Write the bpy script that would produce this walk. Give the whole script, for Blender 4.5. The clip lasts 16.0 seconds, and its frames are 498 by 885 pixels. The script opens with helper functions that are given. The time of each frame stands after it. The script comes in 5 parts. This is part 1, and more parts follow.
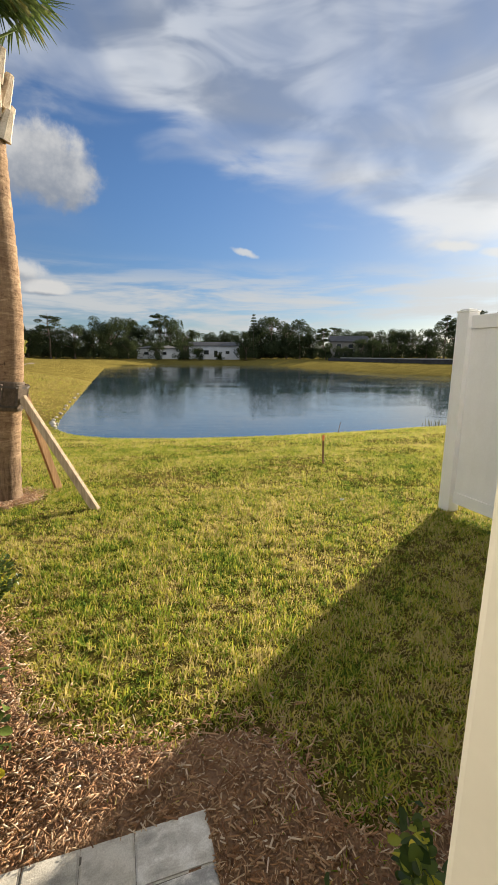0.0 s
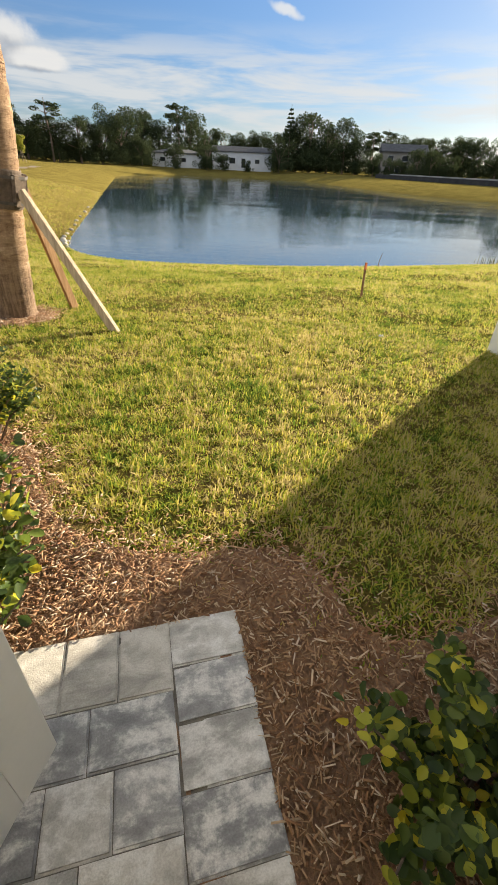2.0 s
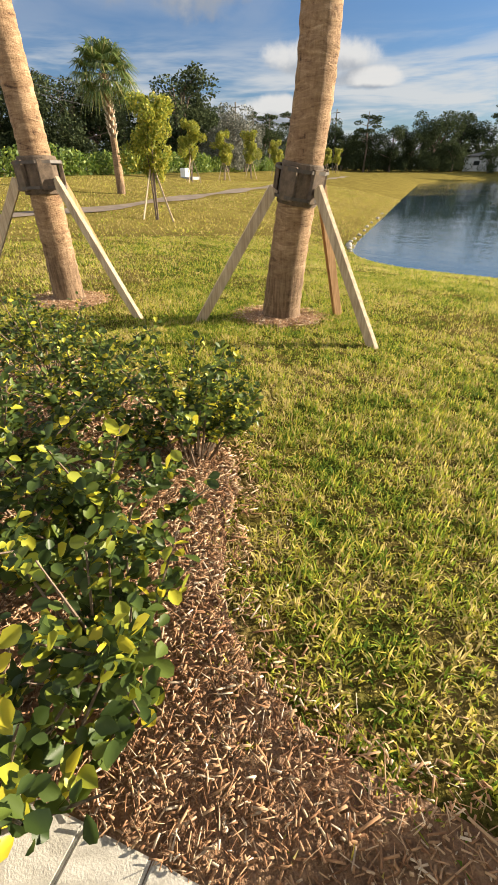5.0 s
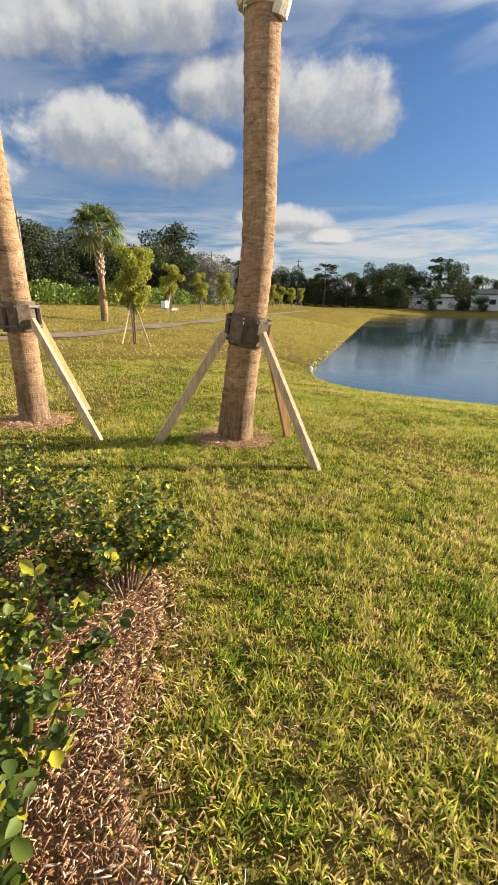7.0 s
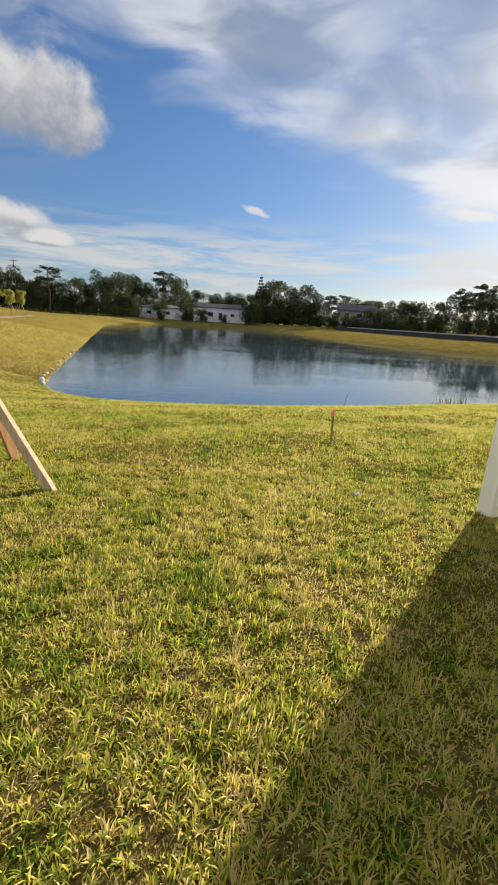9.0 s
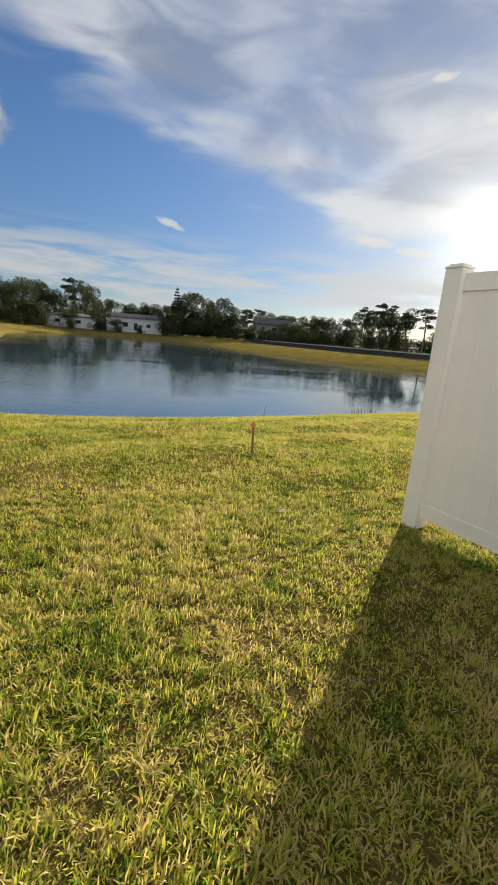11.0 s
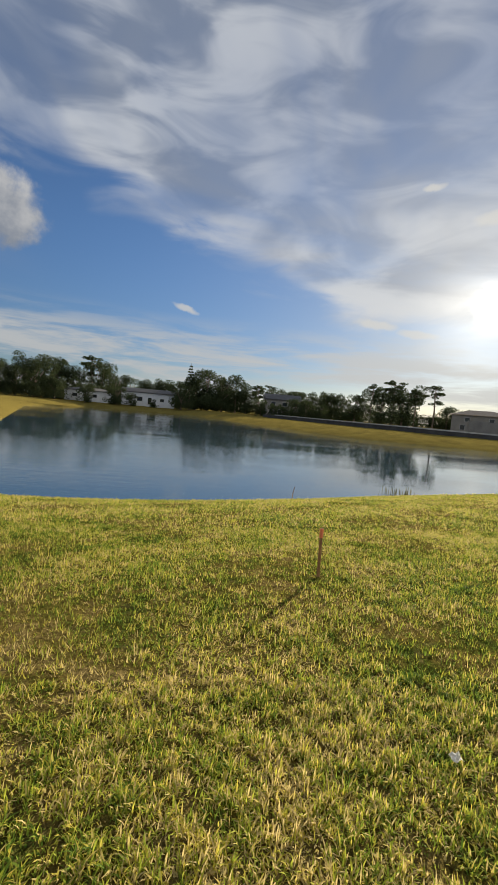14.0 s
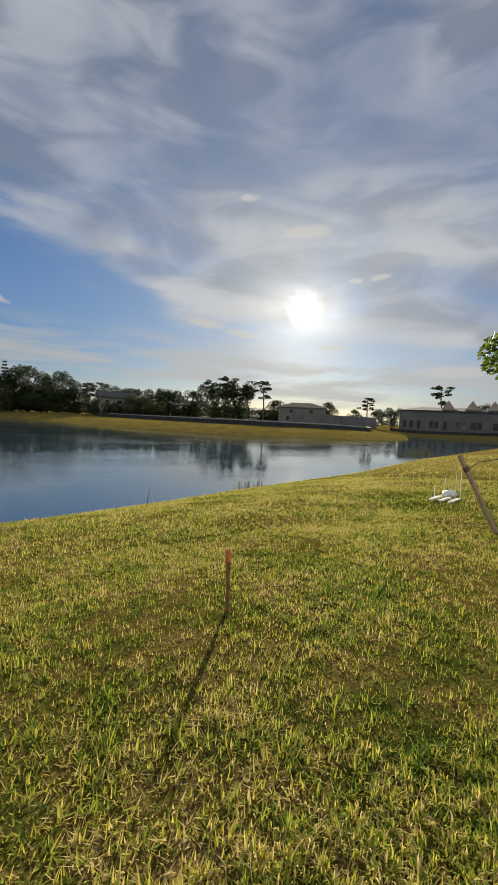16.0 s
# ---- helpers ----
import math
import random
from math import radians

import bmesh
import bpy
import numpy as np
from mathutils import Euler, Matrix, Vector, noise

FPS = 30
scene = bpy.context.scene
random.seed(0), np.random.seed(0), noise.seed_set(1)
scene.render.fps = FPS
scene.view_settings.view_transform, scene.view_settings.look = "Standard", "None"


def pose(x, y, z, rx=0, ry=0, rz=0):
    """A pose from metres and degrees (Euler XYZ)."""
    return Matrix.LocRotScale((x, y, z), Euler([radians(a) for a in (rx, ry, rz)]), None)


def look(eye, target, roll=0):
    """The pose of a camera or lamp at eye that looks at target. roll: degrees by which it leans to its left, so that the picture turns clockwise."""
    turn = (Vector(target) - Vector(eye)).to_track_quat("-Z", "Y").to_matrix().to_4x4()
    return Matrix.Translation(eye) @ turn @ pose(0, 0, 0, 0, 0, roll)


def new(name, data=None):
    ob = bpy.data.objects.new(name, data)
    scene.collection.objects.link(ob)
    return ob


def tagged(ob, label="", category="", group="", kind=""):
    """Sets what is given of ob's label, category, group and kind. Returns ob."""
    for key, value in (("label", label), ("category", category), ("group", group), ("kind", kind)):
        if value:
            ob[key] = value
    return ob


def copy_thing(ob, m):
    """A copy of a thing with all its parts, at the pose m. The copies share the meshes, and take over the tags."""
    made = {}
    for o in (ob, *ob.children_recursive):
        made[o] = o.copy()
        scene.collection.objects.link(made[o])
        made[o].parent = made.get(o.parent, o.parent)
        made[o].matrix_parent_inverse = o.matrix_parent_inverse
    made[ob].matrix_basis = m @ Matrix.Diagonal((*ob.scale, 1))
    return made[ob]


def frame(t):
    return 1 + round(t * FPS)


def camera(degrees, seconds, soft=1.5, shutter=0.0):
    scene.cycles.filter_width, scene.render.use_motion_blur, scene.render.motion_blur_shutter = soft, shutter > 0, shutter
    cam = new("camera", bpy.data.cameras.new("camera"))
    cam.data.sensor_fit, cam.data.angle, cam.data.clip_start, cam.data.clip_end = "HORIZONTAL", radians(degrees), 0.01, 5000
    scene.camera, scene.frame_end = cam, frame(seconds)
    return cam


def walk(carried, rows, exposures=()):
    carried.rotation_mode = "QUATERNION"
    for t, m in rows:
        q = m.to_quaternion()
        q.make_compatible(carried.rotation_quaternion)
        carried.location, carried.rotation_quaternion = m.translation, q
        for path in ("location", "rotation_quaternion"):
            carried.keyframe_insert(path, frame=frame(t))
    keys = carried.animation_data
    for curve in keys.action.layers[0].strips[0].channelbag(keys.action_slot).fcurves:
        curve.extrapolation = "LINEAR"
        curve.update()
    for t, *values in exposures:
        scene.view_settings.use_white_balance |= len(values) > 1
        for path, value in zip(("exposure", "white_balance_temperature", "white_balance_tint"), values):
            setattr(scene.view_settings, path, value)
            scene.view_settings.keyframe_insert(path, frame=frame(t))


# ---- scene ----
PATH = [
    (0, (0.033, 0.585, 1.36), (0.014, 2.544, 0.954), 0.3),
    (0.5, (-0.004, 0.713, 1.292), (0.056, 2.642, 0.766), -0.3),
    (1, (-0.018, 0.729, 1.258), (0.062, 2.595, 0.542), 0.3),
    (1.5, (-0.021, 0.762, 1.234), (-0.024, 2.533, 0.305), 1.3),
    (2, (-0.042, 0.783, 1.192), (-0.126, 2.453, 0.093), 2.7),
    (2.5, (-0.062, 0.801, 1.174), (-0.163, 2.422, 0.006), 4.1),
    (3, (-0.119, 0.841, 1.184), (-0.189, 2.467, 0.022), 6.1),
    (3.5, (-0.148, 0.933, 1.177), (-0.283, 2.646, 0.153), 6.9),
    (4, (-0.192, 1.165, 1.101), (-0.561, 2.845, 0.081), 7.0),
    (4.5, (-0.281, 1.327, 1.08), (-1.116, 2.728, -0.078), 1.9),
    (4.7, (-0.301, 1.352, 1.054), (-1.262, 2.675, -0.098), 1.2),
    (6.8, (-0.099, 1.454, 1.213), (-1.302, 2.918, 0.573), 1.1),
    (7, (-0.091, 1.447, 1.213), (-1.173, 3.005, 0.578), 1.0),
    (7.5, (-0.106, 1.456, 1.212), (-0.872, 3.192, 0.581), 2.4),
    (8, (-0.03, 1.443, 1.241), (-0.501, 3.29, 0.635), 2.8),
    (8.5, (0.022, 1.443, 1.242), (-0.215, 3.343, 0.663), 2.9),
    (9, (0.051, 1.454, 1.25), (0.039, 3.374, 0.691), 3.4),
    (9.5, (0.089, 1.473, 1.239), (0.303, 3.385, 0.695), 3.8),
    (9.7, (0.105, 1.475, 1.249), (0.403, 3.377, 0.706), 3.9),
    (11.8, (0.097, 2.128, 1.161), (0.457, 4.056, 0.766), 4.4),
    (12, (0.088, 2.215, 1.172), (0.4, 4.156, 0.804), 3.7),
    (12.5, (0.043, 2.501, 1.195), (0.202, 4.475, 0.914), 3.2),
    (13, (-0.034, 2.831, 1.19), (-0.098, 4.812, 0.926), 3.3),
    (13.5, (-0.099, 3.093, 1.17), (-0.078, 5.083, 0.974), 4.8),
    (14, (-0.166, 3.375, 1.164), (0.133, 5.347, 1.018), 4.9),
    (14.5, (-0.213, 3.646, 1.161), (0.297, 5.575, 1.021), 4.8),
    (15, (-0.286, 3.866, 1.151), (0.459, 5.718, 1.039), 4.3),
    (15.5, (-0.329, 4.122, 1.115), (0.583, 5.899, 1.016), 3.6),
    (16, (-0.291, 4.376, 1.105), (0.72, 6.098, 0.993), 2.6),
]
cam = camera(61.3, 16.0, soft=1.35)
walk(cam, [(t, look(e, g, r)) for t, e, g, r in PATH], [(0, 1.65), (1, 1.75), (2.5, 1.98), (3.5, 1.9), (4.5, 1.88), (7, 1.8), (9, 1.75), (9.7, 1.7), (12.5, 1.45), (14.5, 1.3), (16, 1.15)])

# ---- world and sun ----
SUN_AZ, SUN_EL = 37.0, 14.6
WATER = -1.45


def nodes_of(tree):
    tree.nodes.clear()
    return tree.nodes, tree.links


def link_in(links, node, slot, value):
    """Put a number, a colour or another node's output into a slot."""
    if value is None:
        return
    if isinstance(value, bpy.types.NodeSocket):
        links.new(value, node.inputs[slot])
    else:
        node.inputs[slot].default_value = value


class Net:
    """A small helper to write node trees as formulas."""

    def __init__(self, tree):
        self.n, self.l = nodes_of(tree)

    def add(self, kind, **slots):
        node = self.n.new(kind)
        for k, v in slots.items():
            link_in(self.l, node, k.replace("_", " "), v)
        return node

    def math(self, op, a, b=0.0, c=0.0, clamp=False):
        node = self.n.new("ShaderNodeMath")
        node.operation, node.use_clamp = op, clamp
        for i, v in enumerate((a, b, c)):
            link_in(self.l, node, i, v)
        return node.outputs[0]

    def smooth(self, x, lo, hi):
        node = self.n.new("ShaderNodeMapRange")
        node.interpolation_type = "SMOOTHSTEP"
        for i, v in enumerate((x, lo, hi, 0.0, 1.0)):
            link_in(self.l, node, i, v)
        return node.outputs[0]

    def mix(self, f, a, b):
        node = self.n.new("ShaderNodeMix")
        node.data_type = "RGBA"
        link_in(self.l, node, 0, f)
        link_in(self.l, node, 6, a)
        link_in(self.l, node, 7, b)
        return node.outputs[2]

    def mul(self, f, a, b):
        node = self.n.new("ShaderNodeMix")
        node.data_type, node.blend_type = "RGBA", "MULTIPLY"
        link_in(self.l, node, 0, f)
        link_in(self.l, node, 6, a)
        link_in(self.l, node, 7, b)
        return node.outputs[2]

    def noise(self, vec, scale, detail=3.0, rough=0.55, warp=0.0):
        node = self.n.new("ShaderNodeTexNoise")
        link_in(self.l, node, "Vector", vec)
        link_in(self.l, node, "Scale", scale)
        link_in(self.l, node, "Detail", detail)
        link_in(self.l, node, "Roughness", rough)
        link_in(self.l, node, "Distortion", warp)
        return node.outputs["Fac"]

    def ramp(self, x, stops):
        node = self.n.new("ShaderNodeValToRGB")
        link_in(self.l, node, 0, x)
        while len(node.color_ramp.elements) < len(stops):
            node.color_ramp.elements.new(0.5)
        for e, (p, c) in zip(node.color_ramp.elements, stops):
            e.position, e.color = p, (*c, 1)
        return node.outputs[0]

    def scaled(self, vec, sx, sy, sz):
        node = self.n.new("ShaderNodeMapping")
        link_in(self.l, node, "Vector", vec)
        node.inputs["Scale"].default_value = (sx, sy, sz)
        return node.outputs[0]

    def bump(self, height, strength, distance):
        return self.add("ShaderNodeBump", Height=height, Strength=strength, Distance=distance).outputs[0]


def make_world():
    world = bpy.data.worlds.new("sky")
    scene.world = world
    world.use_nodes = True
    w = Net(world.node_tree)
    sky = w.n.new("ShaderNodeTexSky")
    sky.sky_type, sky.sun_disc = "NISHITA", False
    sky.sun_elevation, sky.sun_rotation = radians(SUN_EL), radians(SUN_AZ)
    sky.air_density, sky.dust_density, sky.ozone_density = 1.0, 0.4, 2.0
    co = w.n.new("ShaderNodeTexCoord").outputs["Generated"]
    sep = w.add("ShaderNodeSeparateXYZ", Vector=co)
    x, y, z = sep.outputs
    az = w.math("MULTIPLY", w.math("ARCTAN2", x, y), 57.2958)
    el = w.math("MULTIPLY", w.math("ARCSINE", z), 57.2958)
    # cloud texture on a flat layer high above, so that it shrinks to the horizon
    deep = w.math("ADD", w.math("MAXIMUM", z, 0.0), 0.16)
    flat = w.add("ShaderNodeCombineXYZ", X=w.math("DIVIDE", x, deep), Y=w.math("DIVIDE", y, deep), Z=0.0).outputs[0]
    ang = w.add("ShaderNodeCombineXYZ", X=w.math("MULTIPLY", az, 0.1), Y=w.math("MULTIPLY", el, 0.1), Z=0.0).outputs[0]
    # 1: the high sheet of cirrus
    edge = w.math("MINIMUM", w.math("MAXIMUM", w.math("MULTIPLY_ADD", az, -0.36, 20.2), 8.0), 24.5)
    n1 = w.noise(flat, 1.5, 4, 0.5, 0.6)
    n2 = w.noise(w.scaled(ang, 0.55, 1.5, 1), 1.2, 5, 0.5, 0.6)
    lean = w.math("ADD", w.math("SUBTRACT", el, edge), w.math("MULTIPLY", w.math("SUBTRACT", n2, 0.5), 16.0))
    sheet = w.smooth(lean, -1.4, 4.0)
    holes = w.smooth(n1, 0.28, 0.66)
    sheet = w.math("MULTIPLY", sheet, w.math("MULTIPLY_ADD", holes, 0.75, 0.25))
    # 2: thin streaks low down
    n3 = w.noise(w.scaled(ang, 0.35, 2.6, 1), 1.6, 5, 0.6, 0.3)
    low = w.math("MULTIPLY", w.smooth(n3, 0.38, 0.60), w.math("MULTIPLY", w.smooth(el, 12.5, 7.0), 0.85))
    # 3: heaped clouds, mostly to the south-west
    n4 = w.noise(ang, 2.0, 6, 0.56)
    HEAPS = ((-26, 20, 9, 4.3), (-36, 21.5, 8, 4.0), (-52, 16.5, 10, 4.3), (-43, 15.5, 7, 3.5), (-60, 25, 14, 3.5), (-47, 26.5, 12, 3.2),
             (-31, 9.6, 6, 1.7), (-36, 5.0, 5, 1.6), (-26, 7.6, 4, 1.0), (-70, 13, 10, 4))

    def heaped(rise):
        best = None
        for ca, ce, ra, re in HEAPS:
            dx = w.math("DIVIDE", w.math("SUBTRACT", az, float(ca)), float(ra))
            dy = w.math("DIVIDE", w.math("SUBTRACT", el, ce - rise), float(re))
            b = w.math("SUBTRACT", 1.0, w.math("ADD", w.math("MULTIPLY", dx, dx), w.math("MULTIPLY", dy, dy)))
            best = b if best is None else w.math("MAXIMUM", best, b)
        return best

    heap, heap_above = heaped(0.0), heaped(1.3)
    cum = w.smooth(w.math("ADD", heap, w.math("MULTIPLY", w.math("SUBTRACT", n4, 0.5), 2.3)), w.math("MULTIPLY_ADD", w.noise(ang, 9.0, 4, 0.55), 0.5, -0.35), w.math("MULTIPLY_ADD", w.noise(ang, 9.0, 4, 0.55), 0.5, 0.45))
    # 4: small torn wisps, thin and soft
    wisp = None
    az_s = w.math("ADD", az, w.math("MULTIPLY", w.math("SUBTRACT", w.noise(ang, 5.0, 2, 0.5), 0.5), 1.6))
    el_s = w.math("ADD", el, w.math("MULTIPLY", w.math("SUBTRACT", w.noise(ang, 6.3, 3, 0.5), 0.5), 0.7))
    for ca, ce, ra, re, tilt in ((-1.2, 12.6, 1.9, 0.5, -0.25), (29, 11.2, 2.6, 0.6, -0.1), (24, 12.3, 3.0, 0.6, -0.15), (43.5, 18.0, 1.0, 0.4, 0.0),
                                 (46.5, 18.3, 1.5, 0.45, 0.05), (41, 9.8, 2.2, 0.5, 0.0), (56, 6.8, 5.0, 0.9, 0.0), (37, 23.5, 3.6, 0.9, 0.05), (29, 27, 1.4, 0.5, 0.1)):
        dx = w.math("SUBTRACT", az_s, float(ca))
        dy = w.math("DIVIDE", w.math("SUBTRACT", w.math("SUBTRACT", el_s, float(ce)), w.math("MULTIPLY", dx, tilt)), float(re))
        dx = w.math("DIVIDE", dx, float(ra))
        b = w.math("SUBTRACT", 1.0, w.math("ADD", w.math("MULTIPLY", dx, dx), w.math("MULTIPLY", dy, dy)))
        wisp = b if wisp is None else w.math("MAXIMUM", wisp, b)
    wisp = w.math("MULTIPLY", w.smooth(wisp, -0.2, 0.9), 0.75)
    # colours: sunlit white, grey bellies
    shade = w.noise(flat, 1.1, 5, 0.6, 0.5)
    shade2 = w.noise(w.scaled(ang, 0.42, 1.3, 1), 1.6, 4, 0.48, 0.8)
    dirn = Vector((math.sin(radians(SUN_AZ)) * math.cos(radians(SUN_EL)), math.cos(radians(SUN_AZ)) * math.cos(radians(SUN_EL)), math.sin(radians(SUN_EL))))
    dot = w.n.new("ShaderNodeVectorMath")
    dot.operation = "DOT_PRODUCT"
    w.l.new(co, dot.inputs[0])
    dot.inputs[1].default_value = dirn
    cosine = w.math("MAXIMUM", dot.outputs["Value"], 0.0)
    wide = w.math("POWER", cosine, 10.0)
    near = w.math("POWER", cosine, 220.0)
    core = w.math("POWER", cosine, 4200.0)
    C = CLOUD
    sheet_col = w.mix(w.smooth(shade2, 0.36, 0.66), (0.44 * C, 0.51 * C, 0.64 * C, 1), (1.10 * C, 1.14 * C, 1.19 * C, 1))
    rim = w.math("MULTIPLY", w.smooth(lean, 6.0, 1.0), 0.5)
    sheet_col = w.mix(rim, sheet_col, (1.28 * C, 1.28 * C, 1.28 * C, 1))
    sheet_col = w.mix(w.math("MULTIPLY", wide, 0.35), sheet_col, (1.22 * C, 1.17 * C, 1.08 * C, 1))
    shifted = w.n.new("ShaderNodeMapping")
    w.l.new(ang, shifted.inputs["Vector"])
    shifted.inputs["Location"].default_value = (0.10, 0.20, 0)
    relief = w.math("SUBTRACT", n4, w.noise(shifted.outputs[0], 2.0, 6, 0.56))
    cum_col = w.mix(w.smooth(w.math("ADD", w.math("ADD", w.math("MULTIPLY", relief, 0.9), w.math("MULTIPLY", w.math("SUBTRACT", heap, heap_above), 0.45)), w.math("MULTIPLY", shade, 0.3)), -0.05, 0.5), (0.46 * C, 0.50 * C, 0.57 * C, 1), (1.08 * C, 1.06 * C, 1.02 * C, 1))
    low_col = w.mix(near, (0.95 * C, 0.96 * C, 0.95 * C, 1), (1.2 * C, 1.1 * C, 0.9 * C, 1))
    # front-lit clouds opposite the sun, mostly out of view, boosted to fill the shade
    front = w.smooth(dot.outputs["Value"], 0.05, -0.6)
    sheet_col = w.mix(front, sheet_col, (4.6 * C, 4.5 * C, 4.25 * C, 1))
    cum_col = w.mix(w.math("MULTIPLY", front, 0.8), cum_col, (4.6 * C, 4.5 * C, 4.25 * C, 1))
    haze = w.math("MULTIPLY_ADD", w.smooth(el, 0.0, 22.0), 0.20, 0.80)
    veil = w.add("ShaderNodeCombineXYZ", X=w.math("MULTIPLY_ADD", haze, 0.6, 0.4), Y=haze, Z=haze).outputs[0]
    blue = w.mul(1.0, w.mul(1.0, w.mul(w.math("MULTIPLY", wide, 0.75), sky.outputs[0], (0.45, 0.47, 0.5, 1)), SKY_TINT), veil)
    col = w.mix(low, blue, low_col)
    col = w.mix(w.math("MULTIPLY", sheet, 0.86), col, sheet_col)
    # thin grey veil round the heaped clouds
    thin = w.math("MULTIPLY", w.smooth(az, -16.0, -44.0), w.math("MULTIPLY", w.smooth(n2, 0.36, 0.62), w.math("MULTIPLY", w.smooth(el, 6.0, 16.0), 0.55)))
    col = w.mix(thin, col, (0.58 * C, 0.65 * C, 0.76 * C, 1))
    col = w.mix(w.math("MULTIPLY", cum, 0.9), col, cum_col)
    col = w.mix(wisp, col, (1.12 * C, 1.1 * C, 1.04 * C, 1))
    # the sun's light scattered forward by thin cloud
    glow = w.math("ADD", w.math("MULTIPLY", near, w.math("MULTIPLY_ADD", n2, 2.6 * C, -0.3 * C)), w.math("MULTIPLY", core, w.math("MULTIPLY", w.smooth(w.noise(w.scaled(ang, 0.8, 1.5, 1), 6.0, 4, 0.6), 0.25, 0.65), 13.0 * C)))
    glow = w.math("ADD", glow, w.math("MULTIPLY", wide, 0.22 * C))
    warm = w.add("ShaderNodeVectorMath", Vector=(1.0, 0.93, 0.78))
    warm.operation = "SCALE"
    w.l.new(glow, warm.inputs["Scale"])
    total = w.add("ShaderNodeVectorMath")
    total.operation = "ADD"
    w.l.new(col, total.inputs[0])
    w.l.new(warm.outputs[0], total.inputs[1])
    back = w.add("ShaderNodeBackground", Color=total.outputs[0], Strength=0.1)
    out = w.n.new("ShaderNodeOutputWorld")
    w.l.new(back.outputs[0], out.inputs[0])


CLOUD = 2.05
SKY_TINT = (0.215, 0.285, 0.385, 1)
make_world()
sun_data = bpy.data.lights.new("sun", "SUN")
sun_data.energy, sun_data.angle, sun_data.color = 5.0, radians(0.6), (1.0, 0.86, 0.66)
sun = new("sun", sun_data)
_d = Vector((math.sin(radians(SUN_AZ)) * math.cos(radians(SUN_EL)), math.cos(radians(SUN_AZ)) * math.cos(radians(SUN_EL)), math.sin(radians(SUN_EL))))
sun.matrix_basis = look(tuple(_d * 200), (0, 0, 0))


# ---- materials ----
def material(name):
    m = bpy.data.materials.new(name)
    m.use_nodes = True
    net = Net(m.node_tree)
    out = net.n.new("ShaderNodeOutputMaterial")
    return m, net, out


def principled(net, out, color, rough=0.6, metal=0.0, normal=None, spec=0.5):
    p = net.n.new("ShaderNodeBsdfPrincipled")
    link_in(net.l, p, "Base Color", color)
    link_in(net.l, p, "Roughness", rough)
    link_in(net.l, p, "Metallic", metal)
    link_in(net.l, p, "Specular IOR Level", spec)
    if normal is not None:
        net.l.new(normal, p.inputs["Normal"])
    net.l.new(p.outputs[0], out.inputs[0])
    return p


def plain(name, a, b, rough=0.6, scale=8.0, metal=0.0, bumpy=0.15, dist=0.004, per_object=0.0, fine=60.0):
    """A surface whose colour wanders between a and b at two scales, with fine relief."""
    m, net, out = material(name)
    co = net.n.new("ShaderNodeTexCoord").outputs["Object"]
    f = net.math("ADD", net.math("MULTIPLY", net.noise(co, scale, 4), 0.7), net.math("MULTIPLY", net.noise(co, fine, 3), 0.3))
    f = net.smooth(f, 0.3, 0.7)
    col = net.mix(f, (*a, 1), (*b, 1))
    if per_object:
        rnd = net.n.new("ShaderNodeObjectInfo").outputs["Random"]
        col = net.mul(1.0, col, net.ramp(rnd, [(0, (1 - per_object,) * 3), (1, (1, 1, 1))]))
    nrm = net.bump(net.noise(co, fine, 4), bumpy, dist)
    principled(net, out, col, rough, metal, nrm)
    return m


def leafy(name, stops, through_light=0.4, rough=0.45, patch=None, gloss=0.3):
    """Leaves or blades: each island its own tone, light passes through."""
    m, net, out = material(name)
    rnd = net.n.new("ShaderNodeNewGeometry").outputs["Random Per Island"]
    col = net.ramp(rnd, stops)
    if patch:
        co = net.n.new("ShaderNodeTexCoord").outputs["Object"]
        col = patch(net, co, col, rnd)
    p = net.n.new("ShaderNodeBsdfPrincipled")
    link_in(net.l, p, "Base Color", col)
    link_in(net.l, p, "Roughness", rough)
    link_in(net.l, p, "Specular IOR Level", gloss)
    tr = net.add("ShaderNodeBsdfTranslucent", Color=col)
    mx = net.n.new("ShaderNodeMixShader")
    mx.inputs[0].default_value = through_light
    net.l.new(p.outputs[0], mx.inputs[1])
    net.l.new(tr.outputs[0], mx.inputs[2])
    net.l.new(mx.outputs[0], out.inputs[0])
    return m


def lawn_tones(net, co):
    """How green, yellow or dry the lawn is at a place."""
    big = net.noise(co, 0.35, 3, 0.6)
    mid = net.noise(co, 1.7, 4, 0.65)
    small = net.noise(co, 6.0, 3, 0.6)
    v = net.math("ADD", net.math("MULTIPLY", big, 0.27), net.math("ADD", net.math("MULTIPLY", mid, 0.38), net.math("MULTIPLY", small, 0.35)))
    # drier away to the west along the far bank
    sep = net.add("ShaderNodeSeparateXYZ", Vector=co)
    dry = net.math("MULTIPLY_ADD", net.smooth(sep.outputs[0], -5.0, -14.0), 0.075, net.math("MULTIPLY", net.smooth(sep.outputs[1], 6.0, 20.0), 0.03))
    worn = net.math("MULTIPLY", net.smooth(sep.outputs[1], 7.0, 3.0), 0.04)
    v = net.math("MULTIPLY_ADD", v, 1.3, -0.13)
    return net.math("ADD", net.math("ADD", v, dry), worn)


GREEN, LIME, GOLD, STRAW = (0.085, 0.15, 0.022), (0.35, 0.385, 0.048), (0.49, 0.415, 0.07), (0.52, 0.425, 0.18)


